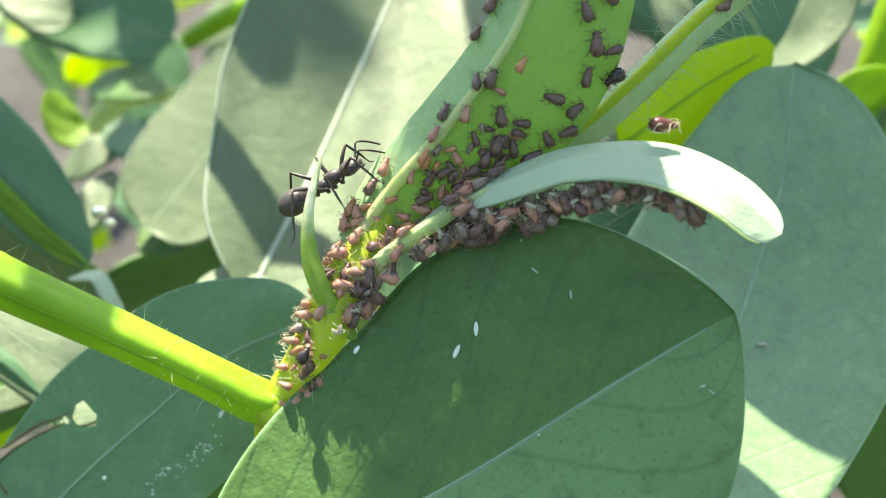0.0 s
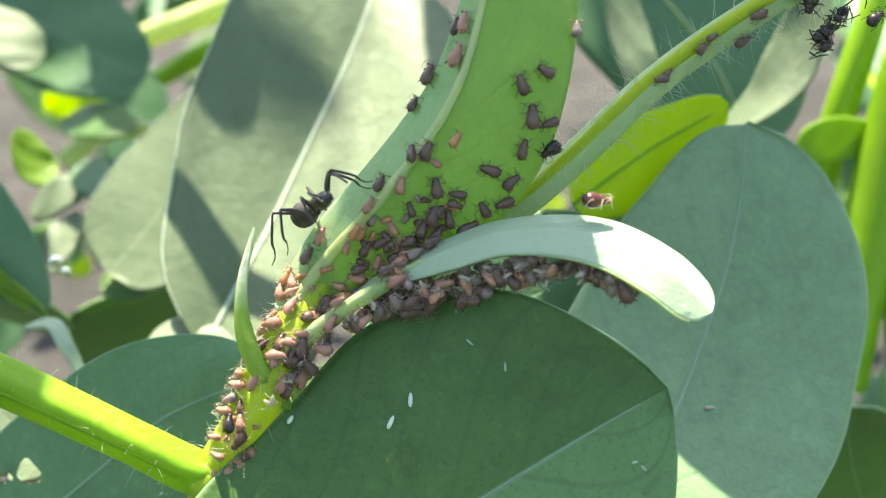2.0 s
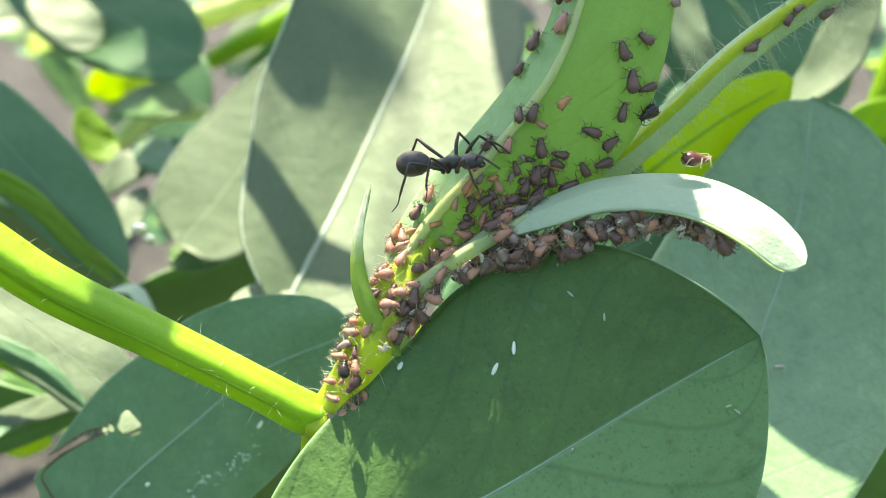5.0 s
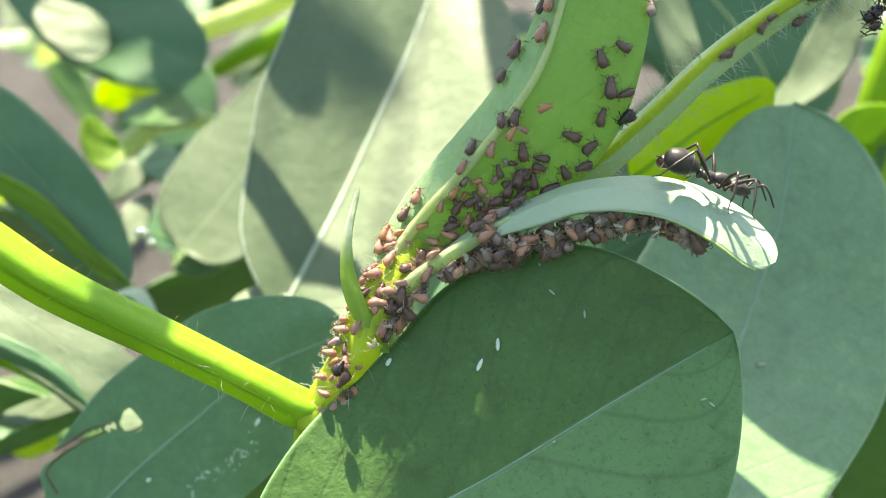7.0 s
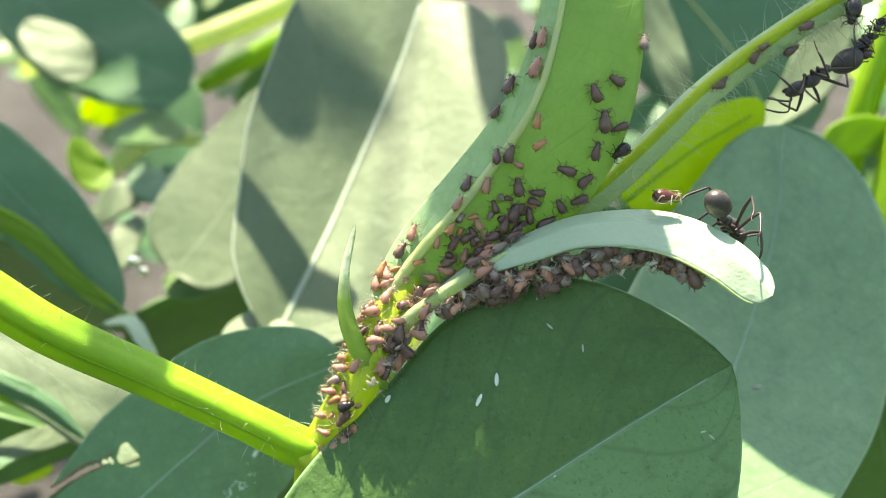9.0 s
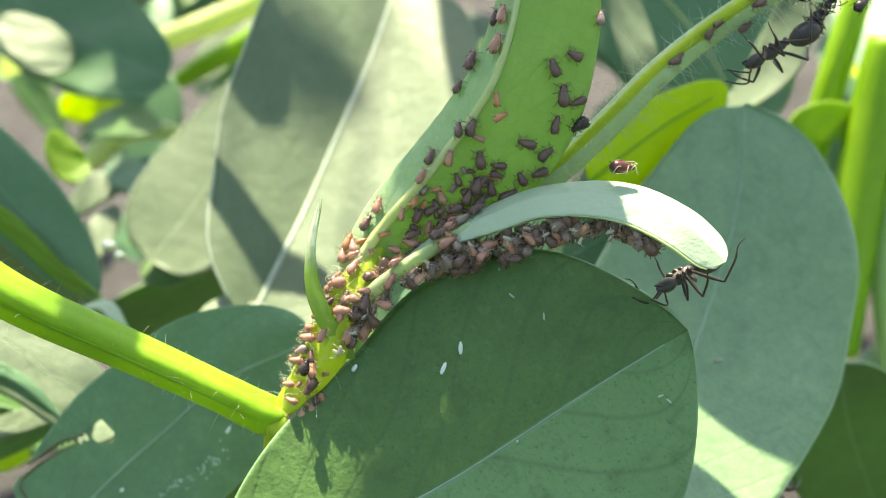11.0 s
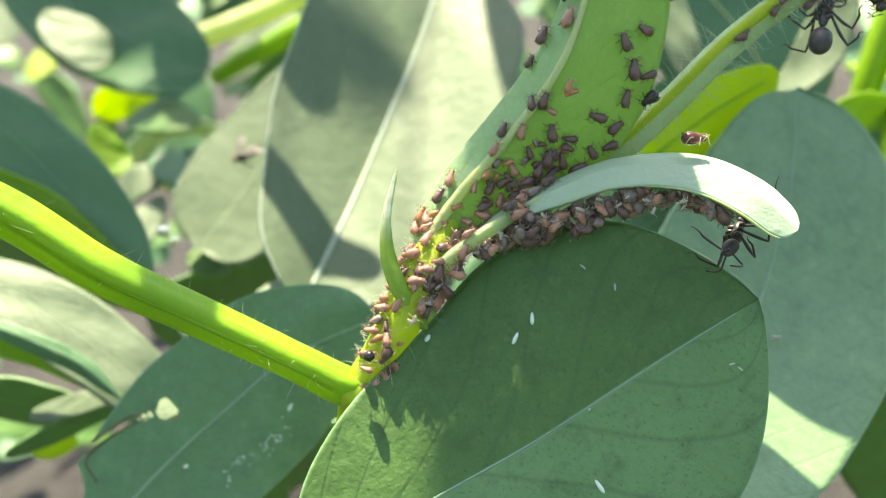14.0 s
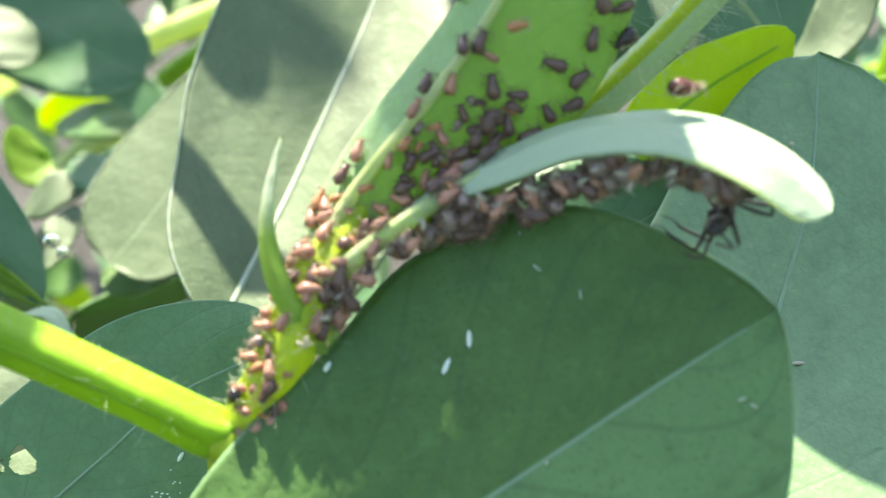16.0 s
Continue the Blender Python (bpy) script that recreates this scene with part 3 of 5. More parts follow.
LEAF_G = Leaf([(-50.77, 34, -2.84), (-42.44, 32, -5.96), (-35.76, 31, -10.09), (-30.24, 30, -14.14), (-26.6, 30, -18.29)], 3.6, 3.8, (0.1, -0.84, 0.52), 0.5, 0.5, (0, 0), 0, 0.3, 0.3, 40, 16, 11)
leaflet(low_plant, LEAF_G, PALE, None, None, "pale leaf in the sun")
LEAF_H = Leaf([(-45.51, 27, -7.7), (-39.08, 26, -10.02), (-34.59, 26, -12.11), (-30.84, 26, -15.11)], 1.0, 1.3, (0.2, -0.95, -0.1), 0.5, 0.6, (-30, -30), 0, 0.1, 0.25, 36, 10, 12)
leaflet(low_plant, LEAF_H, BLUE, None)
LEAF_K = Leaf([(-42.2, 35, -18.0), (-39.0, 35, -17.16), (-36.3, 35, -16.4), (-33.0, 35, -15.5)], 1.15, 1.15, (0, -0.85, 0.5), 0.3, 0.3, (0, 0), 0, 0.1, 0.3, 30, 12, 13)
leaflet(low_plant, LEAF_K, PALE, None)
LEAF_Y = Leaf([(-28.77, 24.0, -16.67), (-27.07, 24.0, -16.05), (-25.62, 24.0, -15.52), (-23.92, 24.0, -14.94)], 1.2, 1.2, (0, -0.7, 0.7), 0.4, 0.4, (0, 0), 0, 0.1, 0.25, 24, 10, 86)
leaflet(low_plant, LEAF_Y, PALE, None)
LEAF_V = Leaf([(-46.5, 33, -10.6), (-41.0, 33, -11.8), (-37.3, 33, -13.4), (-34.1, 33, -15.2)], 1.1, 1.5, (0, -0.9, -0.4), 0.4, 0.5, (0, 0), 0, 0.1, 0.3, 30, 12, 83)
leaflet(low_plant, LEAF_V, LIME_SOFT, None)
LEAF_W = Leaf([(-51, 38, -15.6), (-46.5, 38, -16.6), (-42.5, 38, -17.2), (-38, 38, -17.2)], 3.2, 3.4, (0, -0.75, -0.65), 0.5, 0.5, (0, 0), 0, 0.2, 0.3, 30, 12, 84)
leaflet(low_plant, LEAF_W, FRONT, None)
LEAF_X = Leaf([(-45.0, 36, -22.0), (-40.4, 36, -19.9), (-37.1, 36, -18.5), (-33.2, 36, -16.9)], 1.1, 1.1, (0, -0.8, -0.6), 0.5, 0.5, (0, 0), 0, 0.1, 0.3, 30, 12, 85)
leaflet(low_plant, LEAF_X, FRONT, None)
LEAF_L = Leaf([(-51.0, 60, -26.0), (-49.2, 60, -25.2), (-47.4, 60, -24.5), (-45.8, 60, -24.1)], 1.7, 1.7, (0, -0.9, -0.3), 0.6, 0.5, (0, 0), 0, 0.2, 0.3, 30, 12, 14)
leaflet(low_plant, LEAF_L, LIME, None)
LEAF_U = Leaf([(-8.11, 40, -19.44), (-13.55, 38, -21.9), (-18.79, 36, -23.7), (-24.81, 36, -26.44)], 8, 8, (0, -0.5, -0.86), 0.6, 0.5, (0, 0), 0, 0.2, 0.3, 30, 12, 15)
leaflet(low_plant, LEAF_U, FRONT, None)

left_plant = neighbour("legume plant with dark leaves behind the petiole", [(-61.42, 60, -16.82), (-59.08, 52, -2.05)])
LEAF_F = Leaf([(-58.14, 46, 16.56), (-48.76, 45, 10.8), (-41.89, 44, 4.54), (-36.87, 43, -0.74), (-32.4, 42, -5.35)], 4.6, 3.9, (0.1, -0.98, 0.1), 0.5, 0.6, (0, 0), 0, 0.3, 0.3, 40, 16, 16)
leaflet(left_plant, LEAF_F, BLUE, None)
LEAF_F2 = Leaf([(-56.69, 43, 8), (-47.17, 42.5, 5.06), (-41.19, 42, 1.87), (-36.56, 42, -2.47), (-32.23, 42, -5.64)], 0.9, 1.3, (0.1, -0.95, -0.2), 0.5, 0.6, (0, 0), 0, 0.3, 0.3, 40, 12, 17)
leaflet(left_plant, LEAF_F2, LIME_SOFT, None)
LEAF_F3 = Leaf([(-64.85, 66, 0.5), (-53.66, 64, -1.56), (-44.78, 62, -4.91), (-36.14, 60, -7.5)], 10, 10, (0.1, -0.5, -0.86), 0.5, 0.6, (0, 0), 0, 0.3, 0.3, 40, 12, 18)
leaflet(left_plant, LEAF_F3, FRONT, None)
LEAF_E = Leaf([(-70.97, 100, 43.74), (-58.73, 97, 34.52), (-48, 95, 28.67), (-37.72, 94, 23.09)], 9, 8.5, (0, -0.95, 0.3), 0.6, 0.5, (0, 0), 0, 0.5, 0.3, 40, 16, 19)
leaflet(left_plant, LEAF_E, BLUE, None)
# pale blade added to stand in for a patch of sun on LEAF_E
SUN_PATCH = Leaf([(-60.5, 92, 33.0), (-57.6, 91, 30.0), (-53.8, 90, 26.8), (-51.0, 90, 24.4)], 4.4, 4.0, (0, -0.7, 0.7), 0.6, 0.5, (0, 0), 0, 0.3, 0.3, 30, 12, 95)
leaflet(left_plant, SUN_PATCH, PALE, None)
part("stalk", tube([(-49.77, 128, 33.51), (-43.84, 126, 35.56), (-33.61, 124, 39.13), (-17.58, 120, 44.89)], [2.0, 2.1, 2.1, 2.0], 12, 24), MIDRIB, left_plant)
part("stalk", tube([(-39.88, 112, 26), (-35.81, 110, 28), (-30.02, 108, 30.59), (-19.89, 106, 36.33)], [1.5, 1.7, 1.7, 1.5], 12, 24), STEM, left_plant)
part("stalk", tube([(-53.43, 108, 12.37), (-48.93, 108, 16.43), (-43.29, 107, 17.69), (-37.7, 106, 16.52)], [1.7, 1.7, 1.6, 1.2], 12, 24), MIDRIB, left_plant)
for n, (a, b, c, w, m) in enumerate((
        ((-37.68, 74, 8.62), (-41.16, 72, 7.05), (-45.14, 72, 3.79), 2.4, PALE), ((-36.53, 64, 4.27), (-38.04, 62, 1.51), (-38.81, 60, -2.17), 2.0, PALE),
        ((-37.64, 90, 16.04), (-43.03, 92, 17.47), (-49.66, 95, 17.36), 3.4, FRONT), ((-49.89, 80, 15.07), (-47.59, 80, 10.49), (-44.91, 80, 8.96), 2.6, LIME_SOFT),
        ((-32.39, 70, 10.54), (-35.24, 70, 8.39), (-40.08, 72, 9.95), 3.0, BLUE), ((-23.81, 58, -1.48), (-28.4, 58, -2.8), (-32.34, 58, -3.45), 2.4, FRONT))):
    leaflet(left_plant, Leaf([a, b, c], w, w * 0.9, (0.1, -0.8, 0.5), 0.6, 0.5, (0, 0), 0, 0.2, 0.3, 24, 10, 30 + n), m, None)
DARK_GAP = Leaf([(-21.06, 74, -5.0), (-26.93, 72, -8.6), (-32.62, 70, -11.0), (-39.37, 70, -12.5)], 12, 12, (0, -0.5, -0.86), 0.5, 0.5, (0, 0), 0, 0.2, 0.3, 30, 12, 20)
leaflet(back_plant, DARK_GAP, FRONT, None)
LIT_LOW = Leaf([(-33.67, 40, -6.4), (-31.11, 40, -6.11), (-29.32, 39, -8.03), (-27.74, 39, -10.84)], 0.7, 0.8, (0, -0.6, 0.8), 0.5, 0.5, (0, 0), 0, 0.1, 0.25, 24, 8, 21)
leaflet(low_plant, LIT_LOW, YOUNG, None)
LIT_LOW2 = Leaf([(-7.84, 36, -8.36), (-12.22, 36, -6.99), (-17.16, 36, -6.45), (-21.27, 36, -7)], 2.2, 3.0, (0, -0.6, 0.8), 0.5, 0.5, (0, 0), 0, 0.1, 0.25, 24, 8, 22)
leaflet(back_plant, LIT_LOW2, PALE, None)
for rim in (((0.452, -0.62), (0.42, -0.70), (0.386, -0.79), (0.335, -0.91), (0.30, -0.99)), ((0.424, -0.60), (0.36, -0.76), (0.30, -0.88), (0.262, -0.92), (0.252, -0.74), (0.245, -0.58))):
    part("chewed_edge", tube([LEAF_C.at(*p)[0] + LEAF_C.at(*p)[1] * 0.05 for p in rim], [0.06, 0.10, 0.11, 0.08], 7, 40, 0, 0, 1.0, 0.6), BROWN, low_plant, "dry brown chewed rim")
dew = part("dew_drop", blob((-29.57, 36.5, -0.42), (0.7, 0.7, 0.6)), DROP, back_plant, "clear dew drop")
part("dew_drop", blob((-28.69, 36.5, -1.36), (0.55, 0.5, 0.5)), DROP, back_plant)
part("dew_drop", blob((-10.23, 50.5, 24.13), (0.55, 0.5, 0.5)), DROP, back_plant)

far_plant = neighbour("legume plant with lime stalks glowing against the light", [(51.24, 70, -32.32), (48.46, 66, -7.81)])
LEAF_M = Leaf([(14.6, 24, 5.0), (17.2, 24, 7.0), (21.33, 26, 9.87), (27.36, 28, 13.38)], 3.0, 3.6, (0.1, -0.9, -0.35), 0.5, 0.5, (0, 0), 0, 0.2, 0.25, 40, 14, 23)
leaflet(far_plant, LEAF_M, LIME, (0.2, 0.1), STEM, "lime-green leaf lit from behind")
LEAF_I = Leaf([(17.88, 66, 42.28), (25.17, 64, 32.76), (32.92, 62, 22.83), (37.77, 60, 11.83)], 12, 11, (0, -0.95, 0.25), 0.5, 0.5, (0, 0), 0, 0.4, 0.3, 40, 16, 24)
leaflet(far_plant, LEAF_I, BLUE, (0.3, 0.1), MIDRIB)
LEAF_N = Leaf([(31.6, 52, 12.6), (36.6, 50, 17.4), (39.3, 50, 22.4), (41.3, 50, 28.5)], 2.7, 2.7, (0.1, -0.6, 0.8), 0.5, 0.5, (0, 0), 0, 0.2, 0.3, 40, 14, 25)
leaflet(far_plant, LEAF_N, PALE, None)
LEAF_O = Leaf([(21.14, 56, 31.54), (22.91, 55, 24.88), (24.01, 54, 20.23), (25.91, 54, 14.49)], 2.4, 2.2, (0.1, -0.7, 0.7), 0.5, 0.5, (0, 0), 0, 0.2, 0.3, 40, 14, 26)
leaflet(far_plant, LEAF_O, PALE, None)
LEAF_P = Leaf([(51.98, 54, -35.13), (46.4, 46, -25.81), (41.41, 38, -17.98), (38.44, 32, -11.22)], 7, 7, (0, -0.8, -0.6), 0.5, 0.5, (0, 0), 0, 0.2, 0.3, 40, 14, 27)
leaflet(far_plant, LEAF_P, FRONT, None)
LEAF_Q = Leaf([(41.81, 58, 10.35), (43.78, 58, 12.98), (47.06, 58, 13.63), (52.97, 58, 12.98)], 2.2, 2.6, (0, -0.9, -0.3), 0.5, 0.5, (0, 0), 0, 0.2, 0.3, 40, 14, 28)
leaflet(far_plant, LEAF_Q, LIME_SOFT, None)
part("stalk", tube([(42.9, 66, -7.81), (45.41, 63, 8.01), (47.1, 60, 17.84), (49.7, 58, 28.08), (51.68, 58, 34.66)], [1.9, 1.9, 1.8, 1.6, 1.5], 12, 30), STEM, far_plant)
part("stalk", tube([(47.77, 62, -12.99), (49.08, 60, -2.15), (51, 58, 12.98), (52.19, 56, 22.49)], [3.2, 3.0, 2.8, 2.2], 12, 30), STEM, far_plant)
part("stalk", tube([(55.73, 60, -16.8), (54.41, 60, -2.15), (56.25, 58, 12.98)], [2.6, 2.6, 2.4], 12, 30), BRANCH, far_plant)

LEAF_R = Leaf([(-1.12, 24, -12.36), (4.75, 24, -6.97), (11.72, 25, -2.1), (20.02, 27, 2.4)], 7, 7, (0, -0.98, 0.1), 0.5, 0.5, (0, 0), 0, 0.3, 0.3, 40, 16, 29)
leaflet(right_plant, LEAF_R, BLUE, None)

# unseen leaves added overhead to break the sunlight on chosen spots
shade_plant = neighbour("unseen taller legume plant added overhead so its leaves shade the place", [(-9.97, 170, -54.47), (-10.75, 160, 17.04), (-6, 190, 180), (-6, 200, 430)])


def shade_leaf(target, up, along, length, width, seed, material=BLUE, clear=None):
    """An unseen leaf, added between the sun and a place on the plants below it."""
    if clear and math.hypot(target[0] - clear[0], target[1] - clear[1]) < 30:
        return None
    c = np.array(target) + np.array(SUN) * up
    a = unit(np.array(along, float))
    leaf = Leaf([c - a * length / 2, c - a * length / 6, c + a * length / 6, c + a * length / 2], width, width, -np.array(SUN), 0.6, 0.5, (4, 4), 0, 0.4, 0.3, 30, 14, seed)
    blade = leaflet(shade_plant, leaf, material, None)
    top = np.array((-6.0, 200.0, 430.0))
    rise = np.array(SUN) * (400 - c[2])
    part("stalk", tube([c - a * length / 2, c - a * length * 0.55 + rise * 0.15, c - a * length * 0.55 + rise * 0.9, (c + rise) * 0.5 + top * 0.5, top], [0.3, 0.35, 0.4, 0.5, 0.8], 8, 30), BRANCH, shade_plant)
    return blade


shade_leaf((-18.6, 46.0, 20.5), 60, (1, 0.15, 0.0), 9.5, 3.2, 51)
shade_leaf((-11.8, 47.2, 17.0), 330, (1, 0.25, 0.0), 12, 2.0, 89)
shade_leaf((-15.6, 38.8, -0.3), 60, (0.95, -0.35, 0.0), 14, 1.5, 52)
shade_leaf((4.95, 52, 24.3), 130, (-0.1, -1, -0.1), 24, 3.0, 57)
shade_leaf((-37.95, 95, 33.29), 60, (1, 0.3, 0), 18, 7, 53)
shade_leaf((-20.46, 18.4, -13.52), 40, (1, 0.06, 0), 30, 3.4, 91)
shade_leaf((6.9, -2, 2.45), 44, (-0.25, 1, 0), 26, 5.7, 54)
shade_leaf((28.55, 23.3, 1.34), 46, (1, 0.18, 0), 36, 12.0, 55)
shade_leaf((-30.6, 69, -6.26), 62, (1, 0.3, 0), 20, 6, 56)
shade_leaf((-52, 100, 30), 60, (1, 0.1, 0), 44, 6.0, 99)
shade_leaf((-50.19, 62, -2.21), 66, (1, -0.3, 0), 24, 8, 58)
shade_leaf((6.4, 1.6, -7.4), 100, (1, 0.1, 0), 11, 4.0, 59)
shade_leaf((0.4, -2.6, -7.4), 70, (1, -0.05, 0), 9.5, 1.9, 98)
shade_leaf((-44, 110, 18.89), 80, (1, 0.1, 0), 30, 12, 90)
# more added leaves at random, out of view, to dim the background
shade_rnd = random.Random(77)
for k in range(16):
    shade_leaf((shade_rnd.uniform(-90, 90), shade_rnd.uniform(85, 230), shade_rnd.uniform(-10, 20)), shade_rnd.uniform(75, 120), (shade_rnd.gauss(0, 1), shade_rnd.gauss(0, 1), 0.1), shade_rnd.uniform(26, 40), shade_rnd.uniform(9, 14), 60 + k, clear=(-53.5, 90))
shade_leaf((32.25, 62, 25.53), 60, (1, 0.2, 0), 24, 7, 92)

shade_leaf((22.81, 6.2, -16.19), 60, (1, -0.45, 0), 18, 2.7, 93)
shade_leaf((-18.99, -1.5, -5.93), 80, (0.1, -1, 0), 7, 2.2, 95)
shade_leaf((17.5, 3.2, 11.5), 90, (1, 0, 0), 20, 2.3, 96)
shade_leaf((-40.72, 44, 6.89), 110, (1, -0.5, 0), 24, 6, 97)


# ---- distant growth ----
def thicket(name, material, count, seed, label, near, far, size):
    rnd = random.Random(seed)
    ob = thing(name, ground_point((0, 150, 0)), label, "foliage", kind="stuff")
    pts, faces, uvs = [], [], []
    for k in range(count):
        d = rnd.uniform(near, far)
        half = 0.55 * (76 + d) * 0.39
        c = np.array([rnd.uniform(-1.5, 1.5) * half * 1.6, d, rnd.uniform(-1.0, 1.15) * half])
        if W(c).z < 0.012:
            continue
        a = np.array([rnd.gauss(0, 1), rnd.gauss(0, 0.5), rnd.gauss(0, 0.8)])
        a = unit(a) * size * rnd.uniform(0.6, 1.3)
        f = np.array([rnd.gauss(0, 0.4), -1, rnd.gauss(0.4, 0.5)])
        v, g, u = Leaf([c - a, c - a * 0.3, c + a * 0.3, c + a + np.array([0, 0, -size * 0.2])], size * 0.45, size * 0.45, f, 0.7, 0.5, (6, 6), 0, 0.4, 0.3, 14, 8, k).blade()
        n = len(pts)
        pts += list(v)
        faces += [tuple(n + i for i in q) for q in g]
        uvs += u
    part("leaves", (np.array(pts), faces, uvs), material, ob, kind="stuff")
    return ob


thicket("distant_foliage", BLUE, 80, 41, "blue-green leaves of the plants behind", 120, 330, 13)
thicket("distant_foliage", FRONT, 70, 42, "dark green leaves deep in the growth behind", 130, 330, 12)
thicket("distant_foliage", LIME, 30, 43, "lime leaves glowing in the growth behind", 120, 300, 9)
thicket("distant_foliage", PALE, 26, 44, "sunlit pale leaves in the growth behind", 120, 320, 10)

def surround(name, material, count, seed, label):
    """Unseen leaves added round the clearing, behind and beside the lens, to hold back sky light."""
    rnd = random.Random(seed)
    ob = thing(name, ground_point((0, -250, 0)), label, "foliage", kind="stuff")
    back_turn = LAY.inverted()
    pts, faces, uvs = [], [], []
    for k in range(count):
        a, d = radians(rnd.uniform(-115, 115)), rnd.uniform(0.20, 0.42)
        c = np.array(back_turn @ Vector((math.sin(a) * d, -math.cos(a) * d + 0.02, rnd.uniform(0.02, 0.40)))) / MM
        v = unit(np.array([rnd.gauss(0, 1), rnd.gauss(0, 1), rnd.gauss(0, 0.7)])) * rnd.uniform(22, 36)
        f = unit(np.array([-math.sin(a), math.cos(a), 0.3]) + np.array([rnd.gauss(0, 0.4) for _ in range(3)]))
        p, g, u = Leaf([c - v, c - v * 0.3, c + v * 0.3, c + v], 17, 17, f, 0.7, 0.5, (6, 6), 0, 0.8, 0.3, 10, 6, k).blade()
        n = len(pts)
        pts += list(p)
        faces += [tuple(n + i for i in q) for q in g]
        uvs += u
    part("leaves", (np.array(pts), faces, uvs), material, ob, kind="stuff")


surround("foliage", FRONT, 240, 51, "unseen dark green leaves added round the lens to block sky light")
surround("foliage", BLUE, 180, 52, "unseen blue-green leaves added round the lens to block sky light")

# ---- specks on the leaves ----
from mathutils.bvhtree import BVHTree


def tree_of(*shapes):
    v, f = joined(*[(s[0], s[1]) for s in shapes])
    return BVHTree.FromPolygons([Vector(p) for p in v], f)


SKIN_FRONT = tree_of(FRONT_LEAF.blade())
SKIN_LOW = tree_of(LEAF_C.blade())
SKIN_RIGHT = tree_of(LEAF_D.blade())
SKIN_FOLD = tree_of(FOLDED.blade(), FOLDED.rib(0.32, 0.12, 0.45))
SKIN_CURVE = tree_of(CURVE.blade())
STALKS = tree_of(tube(stem_line, [2.2, 1.8, 1.4, 1.0, 0.8, 0.65, 0.6, 0.62, 0.85, 1.25, 1.5, 1.45, 1.0, 0.4], 18, 130, 5, 0.05), CURVE.blade(), FOLDED.blade(), BRACT.blade(), tube(stalk_line, [0.6, 0.52, 0.46, 0.42, 0.25], 12, 40, 3, 0.08))
SKIN_BRANCH = tree_of(tube(branch_line, [0.6, 0.72, 0.86, 0.88, 0.85, 0.82, 0.8, 0.78], 18, 70, 4, 0.12))


def settle(tree, x, z, way=(0, 1, 0), start=-40.0):
    """Where something that comes from outside lands on a surface: the place and the outward normal."""
    o = Vector((x, 0, z)) + Vector(way) * start
    at, nor, _, _ = tree.ray_cast(o, Vector(way), 90.0)
    if at is None:
        at, nor, _, _ = tree.find_nearest(Vector((x, -0.5, z)))
    if nor.dot(Vector(way)) > 0:
        nor = -nor
    return at, nor


def lay_on(at, nor, heading, size=1.0, slim=1.0):
    """A pose on a surface: z out of it, x ahead; heading in degrees, anticlockwise from the picture's right."""
    n = Vector(nor).normalized()
    a = radians(heading)
    ahead = Vector((math.cos(a), 0, math.sin(a)))
    ahead = ahead - n * ahead.dot(n)
    if ahead.length < 0.2:
        ahead = Vector((0.3, -1, 0.2)) - n * Vector((0.3, -1, 0.2)).dot(n)
    ahead.normalize()
    m = Matrix((ahead, n.cross(ahead), n)).transposed().to_4x4()
    m.translation = Vector(at) * MM
    return LAY @ m @ Matrix.Diagonal((size, size * slim, size, 1))


def plain(name, shape, material, parent=None, label=""):
    """One mesh in its own space (millimetres)."""
    mesh = bpy.data.meshes.new(name)
    mesh.from_pydata((np.asarray(shape[0]) * MM).tolist(), [], shape[1])
    mesh.polygons.foreach_set("use_smooth", np.ones(len(mesh.polygons), bool))
    mesh.materials.append(material)
    ob = new(name, mesh)
    ob.parent = parent
    return tagged(ob, label)


def egg(tree, x, z, heading, length, material=EGG, label="tiny white elongated egg stuck to a green leaf", broad=0.14):
    ob = plain("insect_egg", blob((0, 0, 0.10), (length, broad, broad * 0.8), None, 8, 10, 0.1), material)
    ob.matrix_world = lay_on(*settle(tree, x, z), heading)
    return tagged(ob, label, "egg", "eggs on the leaves")


for x, z, heading, length in ((3.28, -6.79, 92, 0.42), (2.18, -8.08, 68, 0.42), (-3.52, -8.06, 60, 0.28), (7.31, -17.23, 125, 0.5)):
    egg(SKIN_FRONT, x, z, heading, length)
for x, z, heading, length in ((8.53, -4.74, 95, 0.26), (6.54, -3.45, 140, 0.26), (5.77, -1.77, 100, 0.1), (15.49, -9.5, 20, 0.2), (15.96, -9.79, 140, 0.22), (6.77, -12.48, 30, 0.1)):
    egg(SKIN_FRONT, x, z, heading, length, HUSK, "tiny dull shed scrap on a dark green leaf", 0.07)
for x, z, heading, length in ((-15.0, -14.95, 60, 0.34), (-23.09, -19.41, 30, 0.2)):
    egg(SKIN_LOW, x, z, heading, length)
egg(SKIN_RIGHT, *(23.66, -9.36), 10, 0.42, SKIN, "tiny pale shed skin on a blue-green leaf")
fleck_rnd = random.Random(8)
FLECKS = []
for k in range(46):
    f = fleck_rnd.random()
    at, nor = settle(SKIN_LOW, -15.2 - 4.9 * f + fleck_rnd.gauss(0, 0.4), -16.8 - 3.3 * f + fleck_rnd.gauss(0, 0.35))
    FLECKS.append(blob(at, [fleck_rnd.uniform(0.04, 0.11)] * 2 + [0.06], None, 5, 6, 0, 0.6))
part("dust", joined(*FLECKS), EGG, low_plant, kind="stuff")

